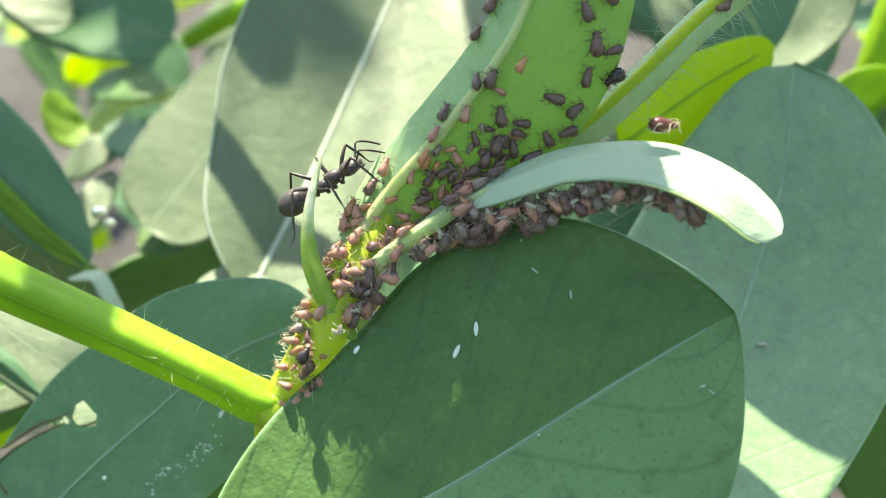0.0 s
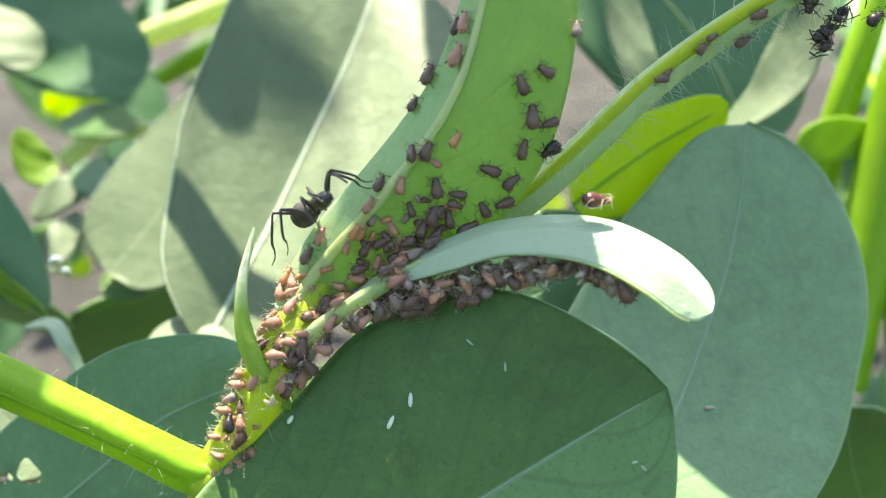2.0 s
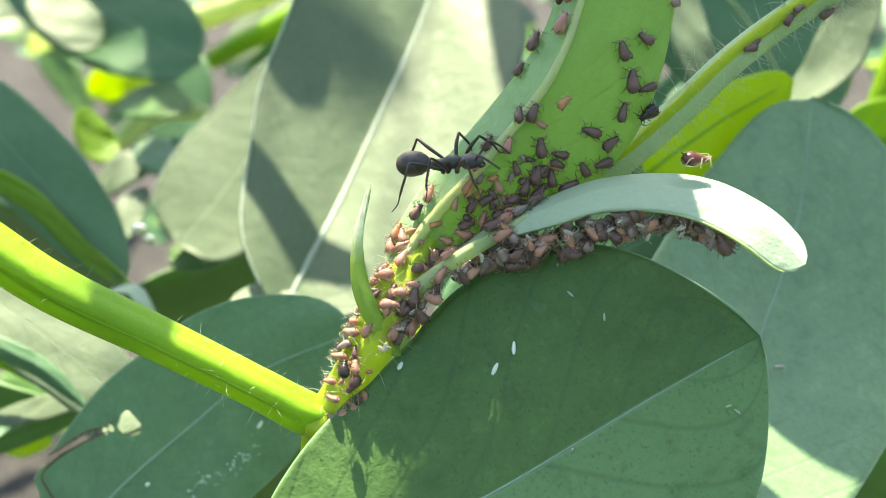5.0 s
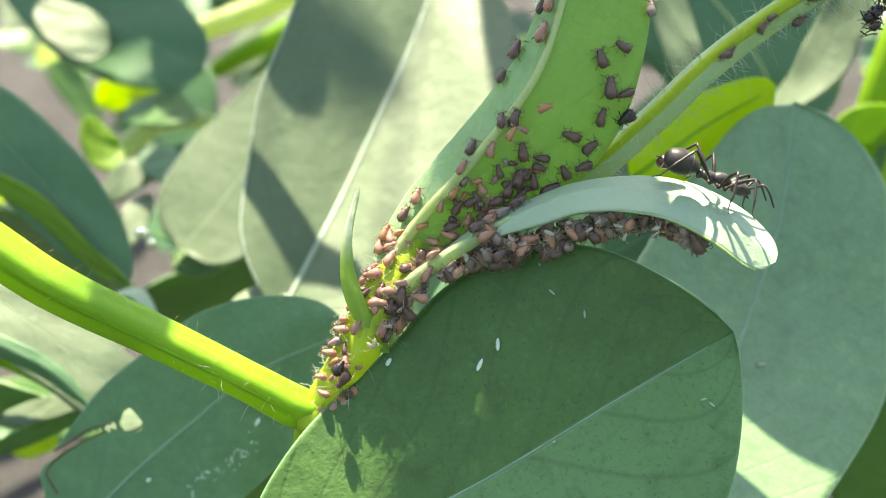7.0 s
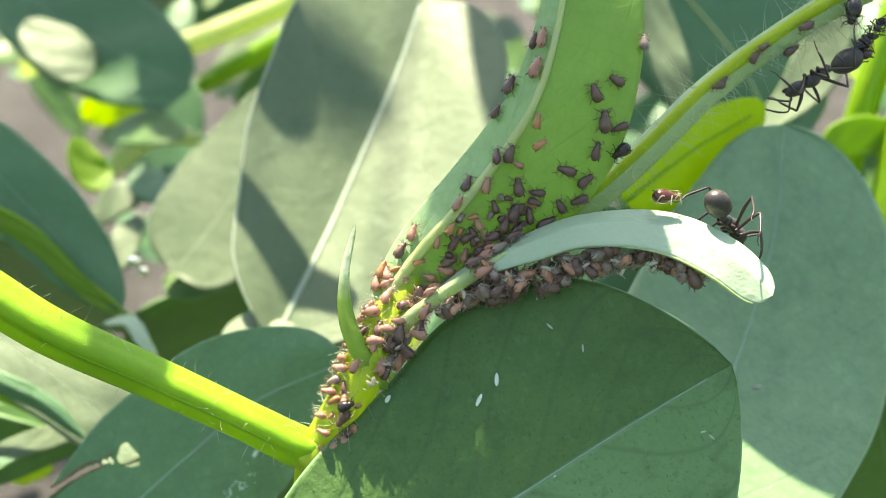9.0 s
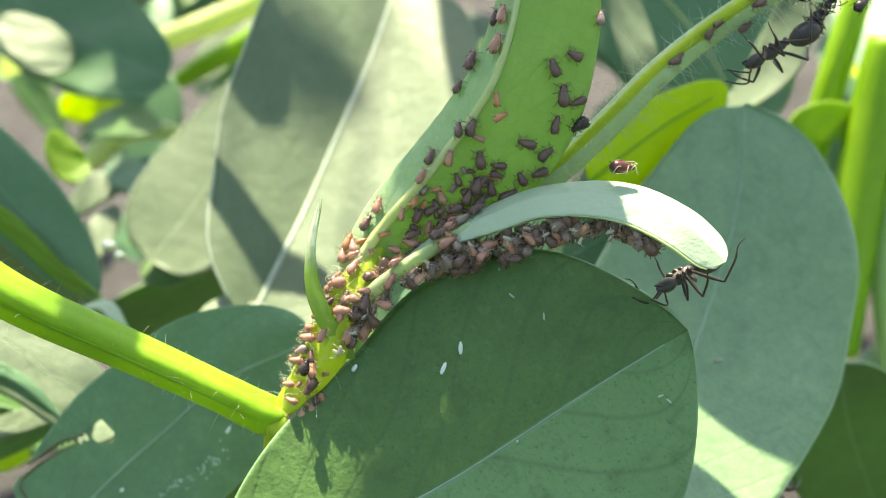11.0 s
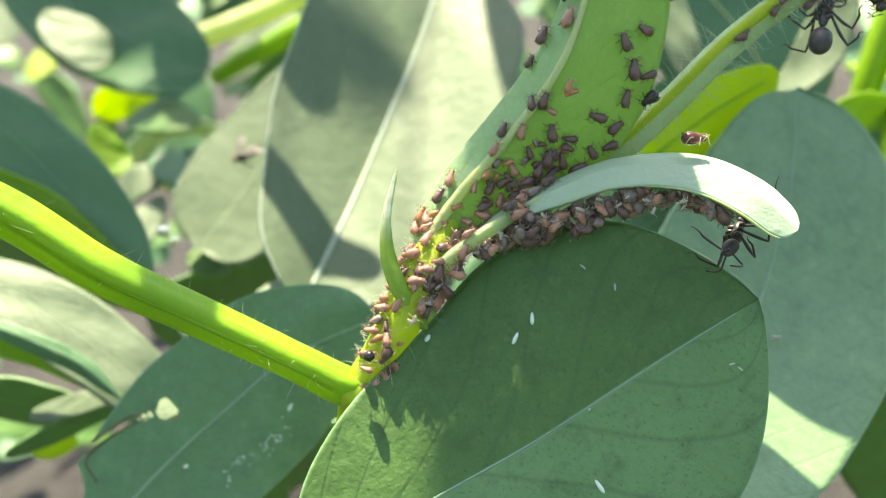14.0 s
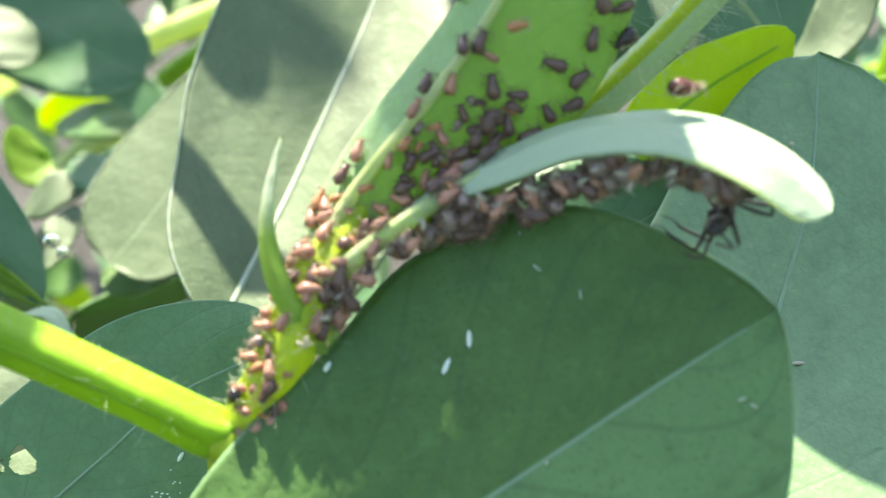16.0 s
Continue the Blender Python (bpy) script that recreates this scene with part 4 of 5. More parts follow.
# ---- aphids ----
def make_aphid(body_mat, limb_mat, label, fat=1.0):
    """An aphid, about 1.1 mm long, ahead along x; it is set aside under the ground of the colony until it is copied."""
    ob = new("aphid")
    ob.empty_display_size = 0.0005
    tagged(ob, label, "aphid", "aphids of the colony")
    plain("abdomen", blob((-0.12, 0, 0.29), (0.46, 0.32 * fat, 0.28 * fat), None, 12, 14, 0.22, 0.12), body_mat, ob)
    plain("thorax", blob((0.18, 0, 0.28), (0.22, 0.23, 0.20), None, 8, 12, 0.12), body_mat, ob)
    head = plain("head", blob((0.36, 0, 0.26), (0.13, 0.17, 0.13), None, 8, 10), body_mat, ob)
    for s in (1, -1):
        plain("eye", blob((0.39, s * 0.14, 0.30), (0.035, 0.035, 0.035), None, 5, 6), APHID_BLACK, head)
        plain("antenna", tube([(0.44, s * 0.07, 0.33), (0.56, s * 0.22, 0.44), (0.42, s * 0.42, 0.46), (0.12, s * 0.52, 0.42)], [0.02, 0.016, 0.012, 0.008], 5, 10), limb_mat, ob)
        plain("cornicle", tube([(-0.32, s * 0.2, 0.38), (-0.44, s * 0.24, 0.45), (-0.54, s * 0.27, 0.50)], [0.032, 0.026, 0.022], 6, 5), APHID_BLACK, ob)
        for a, knee, foot in ((0.30, (0.44, 0.30), (0.54, 0.46)), (0.16, (0.14, 0.36), (0.06, 0.54)), (0.02, (-0.28, 0.38), (-0.58, 0.48))):
            plain("leg", tube([(a, s * 0.15, 0.2), (knee[0], s * knee[1], 0.38), (foot[0] * 0.9, s * foot[1] * 0.9, 0.1), (foot[0], s * foot[1], 0.01)], [0.03, 0.026, 0.019, 0.014], 5, 9), limb_mat, ob)
    plain("cauda", tube([(-0.44, 0, 0.3), (-0.53, 0, 0.31), (-0.60, 0, 0.34)], [0.06, 0.045, 0.02], 6, 5), APHID_BLACK, ob)
    return ob


KINDS = {
    "d": make_aphid(APHID_DARK, APHID_LIMB_DARK, "plum-brown aphid feeding on a green shoot"),
    "r": make_aphid(APHID_RED, APHID_LIMB, "reddish brown aphid feeding on a green shoot"),
    "o": make_aphid(APHID_ORANGE, APHID_LIMB, "small orange aphid nymph on a green shoot"),
    "k": make_aphid(APHID_BLACK, APHID_BLACK, "shiny black adult aphid on a green shoot", 1.15),
    "b": make_aphid(APHID_GLOSSY, APHID_LIMB, "glossy dark red-brown aphid standing on an arched leaflet", 1.1),
    "g": make_aphid(APHID_GREY, APHID_LIMB_DARK, "dusty mauve-grey aphid in a crowded colony", 1.05),
}
used = set()


def aphid(kind, m):
    """Sets an aphid of that kind at a pose: the first one itself, then copies."""
    if kind not in used:
        used.add(kind)
        KINDS[kind].matrix_world = m
        return KINDS[kind]
    return copy_thing(KINDS[kind], m)


crowd = random.Random(12)


def colony(tree, text_kinds, rows):
    for kind, (x, z, heading, size) in zip(text_kinds, rows):
        at, nor = settle(tree, x, z)
        if kind == "d" and tree is STALKS and crowd.random() < 0.55:
            kind = "rrg"[crowd.randrange(3)]
        aphid(kind, lay_on(at, nor, heading, size, 0.8 + 0.25 * crowd.random()))


# on the underside of the folded leaf
colony(SKIN_FOLD, "dddddkddddddrdddrddd", (
    (10.36, 11.67, 150, 1.0), (9.07, 10.93, 110, 1.15), (9.7, 9.28, 95, 1.35), (10.65, 8.87, 200, 1.05), (9.26, 7.51, 80, 1.15),
    (10.76, 7.44, 220, 1.2), (7.38, 6.3, 160, 1.2), (8.7, 5.71, 40, 1.1), (8.26, 4.46, 200, 1.1), (4.48, 5.31, 100, 1.2),
    (5.69, 4.9, 170, 0.9), (3.93, 7.26, 70, 1.1), (2.53, 5.38, 80, 1.0), (1.54, 5.34, 70, 1.0), (3.05, 4.06, 110, 0.9),
    (4.3, 3.73, 80, 1.2), (0.99, 4.1, 60, 1.0), (3.71, 2.99, 75, 1.1), (6.32, 3.14, 30, 1.3), (7.16, 4.13, 120, 1.0)))
colony(SKIN_FOLD, "drrorrdddddddrddddrd", (
    (3.3, 6.96, 100, 1.0), (6.13, 14.17, 80, 1.2), (5.77, 12.33, 60, 1.3), (0.26, 2.77, 70, 0.9), (4.37, 6.59, 150, 0.8),
    (2.02, 2.99, 120, 0.9), (1.43, 2.19, 30, 1.0), (0.55, 1.82, 60, 1.0), (2.83, 2.19, 200, 1.1), (2.31, 1.38, 20, 1.1),
    (3.64, 2.04, 150, 1.0), (4.48, 2.66, 60, 1.2), (5.22, 3.58, 100, 1.1), (1.18, 1.08, 80, 1.0), (0.26, 0.64, 10, 1.0),
    (2.9, 0.72, 30, 1.1), (3.75, 1.19, 120, 1.0), (2.02, 0.57, 190, 1.0), (-0.48, 1.93, 80, 0.9), (5.58, 2.3, 40, 1.1)))
colony(SKIN_FOLD, "dddg", ((3.76, 11.64, 70, 1.2), (3.09, 9.88, 60, 0.9), (4.87, 14.35, 80, 1.0), (12.02, 13.99, 90, 0.9)))
for k in range(34):
    x = crowd.uniform(0.2, 5.6)
    at, nor = settle(SKIN_FOLD, x, 0.9 + 0.42 * x + crowd.uniform(-0.2, 2.3))
    aphid(crowd.choice("ddgdrog"), lay_on(at, nor, crowd.uniform(0, 360), crowd.uniform(0.5, 0.95)))
# round the shoot's tip, in the sun
colony(STALKS, "rdoroordorordrdddrrr", (
    (-1.86, 2.33, 80, 1.1), (-2.6, 1.21, 60, 1.1), (-3.76, -0.02, 75, 1.25), (-4.13, -0.84, 100, 1.1), (-1.6, 0.58, 10, 0.9),
    (-2.86, 0.05, 15, 0.9), (-3.38, -0.84, 20, 1.0), (-5.32, -1.66, 120, 1.0), (-4.76, -1.95, 30, 1.0), (-0.04, 0.09, 160, 1.1),
    (-0.71, -0.99, 15, 1.3), (-1.67, -1.58, 20, 1.2), (-2.49, -2.14, 20, 1.1), (-3.46, -1.66, 70, 1.1), (-4.5, -2.74, 175, 1.25),
    (-4.87, -3.82, 50, 0.8), (-5.32, -3.48, 20, 0.7), (-6.73, -2.25, 170, 0.9), (-6.7, -3.26, 100, 1.0), (-6.81, -4.19, 150, 0.9)))
colony(STALKS, "rrdrordrrddrrdrd", (
    (-6.81, -5.23, 160, 1.0), (-6.58, -5.97, 170, 1.1), (-6.95, -6.79, 190, 1.1), (-7.18, -7.46, 170, 1.1), (-6.73, -8.06, 200, 1.0),
    (-5.99, -7.98, 95, 1.0), (-6.28, -9.02, 240, 1.2), (-5.84, -9.84, 300, 1.0), (-6.58, -10.51, 210, 1.1), (-7.17, -10.81, 200, 1.0),
    (-5.32, -5.82, 60, 1.0), (-7.55, -9.02, 170, 0.9), (-3.46, -0.28, 110, 1.0), (-6.06, -7.16, 100, 0.8), (-7.36, -9.95, 160, 0.9), (-5.61, -10.21, 330, 0.9)))
# between the arching leaflet's stalk and the broad leaf
colony(STALKS, "ddgddddgdddddgddrdgd", (
    (-3.41, -4.32, 75, 1.1), (-2.75, -3.69, 85, 1.2), (-2.24, -4.13, 70, 1.2), (-1.65, -3.21, 100, 1.1), (-2.6, -5.53, 80, 1.3),
    (-3.16, -5.16, 100, 1.0), (-1.21, -2.37, 60, 1.1), (-0.7, -2.96, 80, 1.1), (-0.11, -2.11, 40, 1.2), (0.48, -1.63, 70, 1.1),
    (1.29, -1.41, 30, 1.1), (2.02, -1.12, 60, 1.1), (2.76, -0.75, 40, 1.1), (3.38, -0.97, 120, 1.1), (-1.94, -5.05, 60, 1.0),
    (-3.93, -3.58, 80, 1.0), (-4.22, -4.57, 80, 0.9), (2.46, 0.09, 30, 1.2), (3.56, 1.3, 40, 1.1), (4.48, 1.89, 45, 1.1)))
under = CURVE.top[:, -1]
for k in range(125):
    s = crowd.random() ** 1.1
    deep = float(np.interp(s, (0.0, 0.35, 0.6, 0.78, 1.0), (1.4, 1.8, 1.4, 0.7, 0.3)))
    c = Vector(under[int(27 + s * 79)]) + Vector((crowd.gauss(0, 0.2), crowd.uniform(0.6, 2.0), -0.2 - deep * crowd.random()))
    nor = Vector((crowd.gauss(0, 0.35), -0.75, -0.5 + crowd.gauss(0, 0.3)))
    aphid(crowd.choice("ddrggrddgg"), lay_on(c - nor * 0.25, nor, crowd.uniform(0, 360), crowd.uniform(0.9, 1.35)))
along = spline(stalk_line, 60)
for k in range(13):
    c = along[int(4 + 4.2 * k)] + np.array([crowd.gauss(-0.2, 0.2), 0, crowd.gauss(0.55, 0.2)])
    at, nor = settle(STALKS, c[0], c[2])
    aphid(crowd.choice("rrordrg"), lay_on(at, nor, crowd.choice((20, 200)) + crowd.gauss(0, 25), crowd.uniform(0.85, 1.25)))
lower = spline([(-4.44, -1, -7.07), (-3.41, -1, -5.6), (-2.24, -1, -4.13), (-0.47, -1.2, -2.66), (1.72, -1.5, -1.48), (4.24, -2, -0.52)], 60)
for k in range(24):
    s = crowd.random()
    c = Vector(lower[int(s * 59)]) + Vector((crowd.gauss(0, 0.35), 0, crowd.gauss(0, 0.35)))
    at, nor = settle(STALKS, c.x, c.z)
    if abs(at.x - c.x) + abs(at.z - c.z) > 0.3:
        at = at * 0.35 + c * 0.65
        nor = Vector((0.3, -0.8, -0.5))
    aphid(crowd.choice("rddgrrdg"), lay_on(at, nor, crowd.uniform(20, 160), crowd.uniform(0.8, 1.2)))
upper = spline([(-6.8, 0, -10.7), (-6.06, 0, -7.91), (-5.32, 0, -5.3), (-4.2, 0, -2.7), (-2.34, 0, -0.84), (0.26, 0, -0.28), (2.87, 0, 0.65)], 60)
for k in range(14):
    s = crowd.random()
    c = Vector(upper[int(s * 59)]) + Vector((crowd.gauss(0, 0.75), 0, crowd.gauss(0, 0.6)))
    at, nor = settle(STALKS, c.x, c.z)
    aphid(crowd.choice("rdorrrg"), lay_on(at, nor, crowd.uniform(0, 360), crowd.uniform(0.5, 1.0)))


def shed_skin(m):
    ob = plain("shed_skin", joined(blob((0, 0, 0.12), (0.3, 0.13, 0.09), None, 6, 8, 0.2, 0.3), tube([(0.1, 0, 0.12), (0.3, 0.25, 0.25), (0.35, 0.4, 0.1)], [0.03, 0.02, 0.015], 5, 6), tube([(0.0, 0, 0.12), (0.1, -0.3, 0.3), (-0.1, -0.45, 0.2)], [0.03, 0.02, 0.015], 5, 6)), SKIN)
    ob.matrix_world = m
    return tagged(ob, "white papery shed aphid skin caught among aphids", "shed skin", "shed skins in the colony")


for k in range(26):
    if k % 2:
        c = Vector(under[27 + crowd.randrange(66)]) + Vector((crowd.gauss(0, 0.3), 0.3, crowd.uniform(-1.5, -0.4)))
    else:
        c = Vector(lower[crowd.randrange(60)]) + Vector((crowd.gauss(0, 0.3), -0.6, crowd.gauss(0, 0.3)))
        c = (c + STALKS.find_nearest(c)[0]) * 0.5
    shed_skin(lay_on(c, Vector((0.1, -0.8, -0.4)), crowd.uniform(0, 360), crowd.uniform(0.6, 1.2)))
# on the hairy branch
colony(SKIN_BRANCH, "dddddd", ((22.11, 14.33, 30, 1.0), (23.65, 14.1, 200, 1.0), (18.46, 11.2, 40, 0.6), (18.15, 10.7, 190, 0.9), (20.57, 12.3, 60, 0.8), (21.23, 12.8, 30, 0.7)))
aphid("k", lay_on((25.9, 2.1, 16.2), (-0.4, -0.9, 0.2), 262, 1.3))
aphid("k", lay_on((29.72, 2.6, 15.5), (0, -1, 0), 40, 0.9))


def debris_clump():
    """Wiry dark scraps, tangled, that hang where the branch meets a stalk."""
    rnd = random.Random(5)
    ob = thing("debris_clump", (28.0, 3.0, 15.7), "dark tangle of dead insect scraps hanging from a branch", "debris")
    line = spline([(28.3, 3.0, 16.2), (27.4, 2.8, 15.2), (26.8, 2.7, 14.3), (26.5, 2.6, 13.6)], 40)
    for name, material, count, thick in (("scrap", APHID_BLACK, 46, 0.05), ("scrap", BROWN, 20, 0.04)):
        shapes = []
        for k in range(count):
            c = line[rnd.randrange(40)] + np.array([rnd.gauss(0, 0.28) for _ in range(3)])
            d = unit(np.array([rnd.gauss(0, 1) for _ in range(3)])) * rnd.uniform(0.25, 0.75)
            b = np.array([rnd.gauss(0, 0.18) for _ in range(3)])
            shapes.append(tube([c - d, c + b, c + d], [thick, thick * 0.9, thick * 0.4], 5, 8))
        part(name, joined(*shapes), material, ob, kind="stuff")
    for k in range(9):
        c = line[int(4 + 4 * k)] + np.array([rnd.gauss(0, 0.22) for _ in range(3)])
        part("husk", blob(c, (0.34 * rnd.uniform(0.7, 1.2), 0.22, 0.26), None, 8, 9, 0.2, 0.5), APHID_BLACK, ob)


debris_clump()
# ---- what moves ----
def make_ant(label):
    """A slender black ant, 6.5 mm long, ahead along x, feet at z = 0. Returns it and its six legs."""
    ob = new("ant")
    ob.empty_display_size = 0.002
    tagged(ob, label, "ant", "ants tending the aphids")
    gaster = plain("gaster", blob((-2.28, 0, 1.22), (1.10, 0.78, 0.76), None, 18, 20, 0.10, 0.02), ANT, ob)
    for x, r in ((-1.82, 0.735), (-2.33, 0.795), (-2.82, 0.67)):
        plain("segment_band", blob((x, 0, 1.22), (0.16, r * 0.99, r * 0.95), None, 8, 18), ANT, gaster)
    plain("petiole_node", blob((-1.02, 0, 1.02), (0.2, 0.17, 0.32), None, 8, 10), ANT, ob)
    plain("thorax", joined(blob((0.28, 0, 1.22), (0.62, 0.42, 0.44), None, 10, 14, 0.05), blob((-0.45, 0, 1.1), (0.55, 0.32, 0.36), None, 10, 14)), ANT, ob)
    head = plain("head", blob((1.46, 0, 1.2), (0.72, 0.55, 0.44), None, 14, 16, 0.20), ANT, ob)
    for s in (1, -1):
        plain("eye", blob((1.42, s * 0.46, 1.34), (0.14, 0.08, 0.12), None, 6, 8), APHID_BLACK, head)
        plain("mandible", tube([(1.82, s * 0.2, 1.02), (2.06, s * 0.2, 0.94), (2.2, s * 0.04, 0.88)], [0.11, 0.09, 0.03], 6, 8), ANT_LEG, head)
        plain("antenna", tube([(1.8, s * 0.18, 1.32), (2.15, s * 0.55, 1.75), (2.4, s * 0.8, 2.0), (2.9, s * 0.9, 1.7), (3.5, s * 0.85, 1.1)], [0.06, 0.065, 0.06, 0.07, 0.055], 7, 20), ANT_LEG, ob)
    legs = []
    for n, (x, knee, foot) in enumerate(((0.55, (1.25, 1.1, 1.1), (1.9, 1.8, -0.95)), (0.05, (-0.05, 1.5, 1.25), (-0.15, 2.6, -0.95)), (-0.4, (-1.45, 1.25, 1.35), (-2.8, 2.2, -0.95)))):
        for s in (1, -1):
            k, f = Vector((knee[0], s * knee[1], knee[2])), Vector((foot[0], s * foot[1], foot[2]))
            mid = k * 0.45 + f * 0.55 + Vector((0, s * 0.12, 0.05))
            shape = joined(tube([(0, 0, 0), (0.05, s * 0.25, -0.12), (0.1, s * 0.36, 0.02)], [0.16, 0.14, 0.1], 8, 8),
                           tube([(0.1, s * 0.34, 0.0), tuple(k * 0.55 + Vector((0, s * 0.1, 0.06))), tuple(k)], [0.085, 0.12, 0.075], 8, 12),
                           tube([tuple(k), tuple(mid), tuple(k * 0.25 + f * 0.75)], [0.075, 0.08, 0.05], 7, 12),
                           tube([tuple(k * 0.25 + f * 0.75), tuple(k * 0.1 + f * 0.9), tuple(f + Vector((foot[0] * 0.08, s * 0.12, 0)))], [0.045, 0.035, 0.03], 6, 8))
            leg = plain("leg", shape, ANT_LEG, ob)
            legs.append((leg, (x, s * 0.22, 0.95), s, n))
    return ob, legs


def ant_pose(at, ahead, up):
    """The pose of an ant whose thorax is at a place of the layout."""
    f, u = Vector(ahead).normalized(), Vector(up)
    u = (u - f * u.dot(f)).normalized()
    m = Matrix((f, u.cross(f), u)).transposed().to_4x4()
    m.translation = (Vector(at) - u * 1.12) * MM
    return LAY @ m


def stride(legs, spells, swing=20.0):
    """Legs step in two tripods while the ant goes; spells: (from, to) in seconds."""
    for leg, hip, s, n in legs:
        lead = (n + (s > 0)) % 2
        rows = []
        for k in range(65):
            t = k * 0.25
            going = any(a <= t <= b for a, b in spells)
            turn_z = (swing if going else swing * 0.25) * math.sin(2 * math.pi * (t * 1.3 + 0.5 * lead) + n * 0.7)
            lift = (10.0 if going else 2.0) * max(0.0, math.cos(2 * math.pi * (t * 1.3 + 0.5 * lead) + n * 0.7))
            rows.append((t, pose(hip[0] * MM, hip[1] * MM, hip[2] * MM, s * lift, 0, s * turn_z * 0.8)))
        walk(leg, rows)


ANT_ONE = make_ant("black ant with long legs tending aphids on a shoot")
ANT_TWO = make_ant("black ant hanging below a hairy green branch")
ANT_THREE = make_ant("small black ant crossing a blue-green leaf")


def make_fly(label):
    """A small hovering bee-like fly, 4 mm long, ahead along x, in millimetres round its middle."""
    ob = new("fly")
    ob.empty_display_size = 0.002
    tagged(ob, label, "fly")
    abdomen = plain("abdomen", blob((-1.0, 0, 0), (1.1, 0.62, 0.55), None, 12, 14, -0.1, 0.03), FLY_GREY, ob)
    for x, r in ((-0.5, 0.60), (-1.05, 0.63), (-1.55, 0.54)):
        plain("stripe", blob((x, 0, 0), (0.13, r, r * 0.9), None, 6, 16), APHID_GREY, abdomen)
    plain("thorax", blob((0.45, 0, 0.1), (0.62, 0.58, 0.55), None, 10, 12, 0, 0.06), FLY_GREY, ob)
    head = plain("head", blob((1.2, 0, 0.05), (0.32, 0.5, 0.38), None, 8, 12), APHID_BLACK, ob)
    for side in (1, -1):
        plain("eye", blob((1.3, side * 0.32, 0.12), (0.2, 0.22, 0.26), None, 8, 8), BROWN, head)
        wing = Leaf([(0.3, side * 0.3, 0.5), (-0.2, side * 1.0, 0.8), (-0.8, side * 1.8, 0.95), (-1.3, side * 2.3, 0.9)], 0.5, 0.5, (0.2, 0, 1), 0.5, 0.5, (0, 0), 0, 0.02, 0.02, 20, 6, 3)
        plain("wing", wing.blade()[:2], FLY_WING, ob)
        for x in (0.7, 0.4, 0.1):
            plain("leg", tube([(x, side * 0.3, -0.3), (x - 0.1, side * 0.7, -0.7), (x - 0.4, side * 0.8, -1.3)], [0.07, 0.06, 0.03], 5, 8), ANT_LEG, ob)
    return ob


FLY = make_fly("small grey striped fly hovering past the leaves")
WALKER = aphid("k", lay_on(*settle(STALKS, *(-7.18, -9.02)), 200, 0.85))
NYMPHS = [aphid("o", lay_on(*settle(SKIN_FOLD, *(5.28, 8.62)), 120, 1.0)), aphid("o", lay_on(*settle(SKIN_FOLD, *(5.77, 7.8)), 10, 1.0))]
RED = aphid("b", lay_on((13.12, -3.4, 4.1), (0.0, -0.2, 1.0), 20, 1.45))


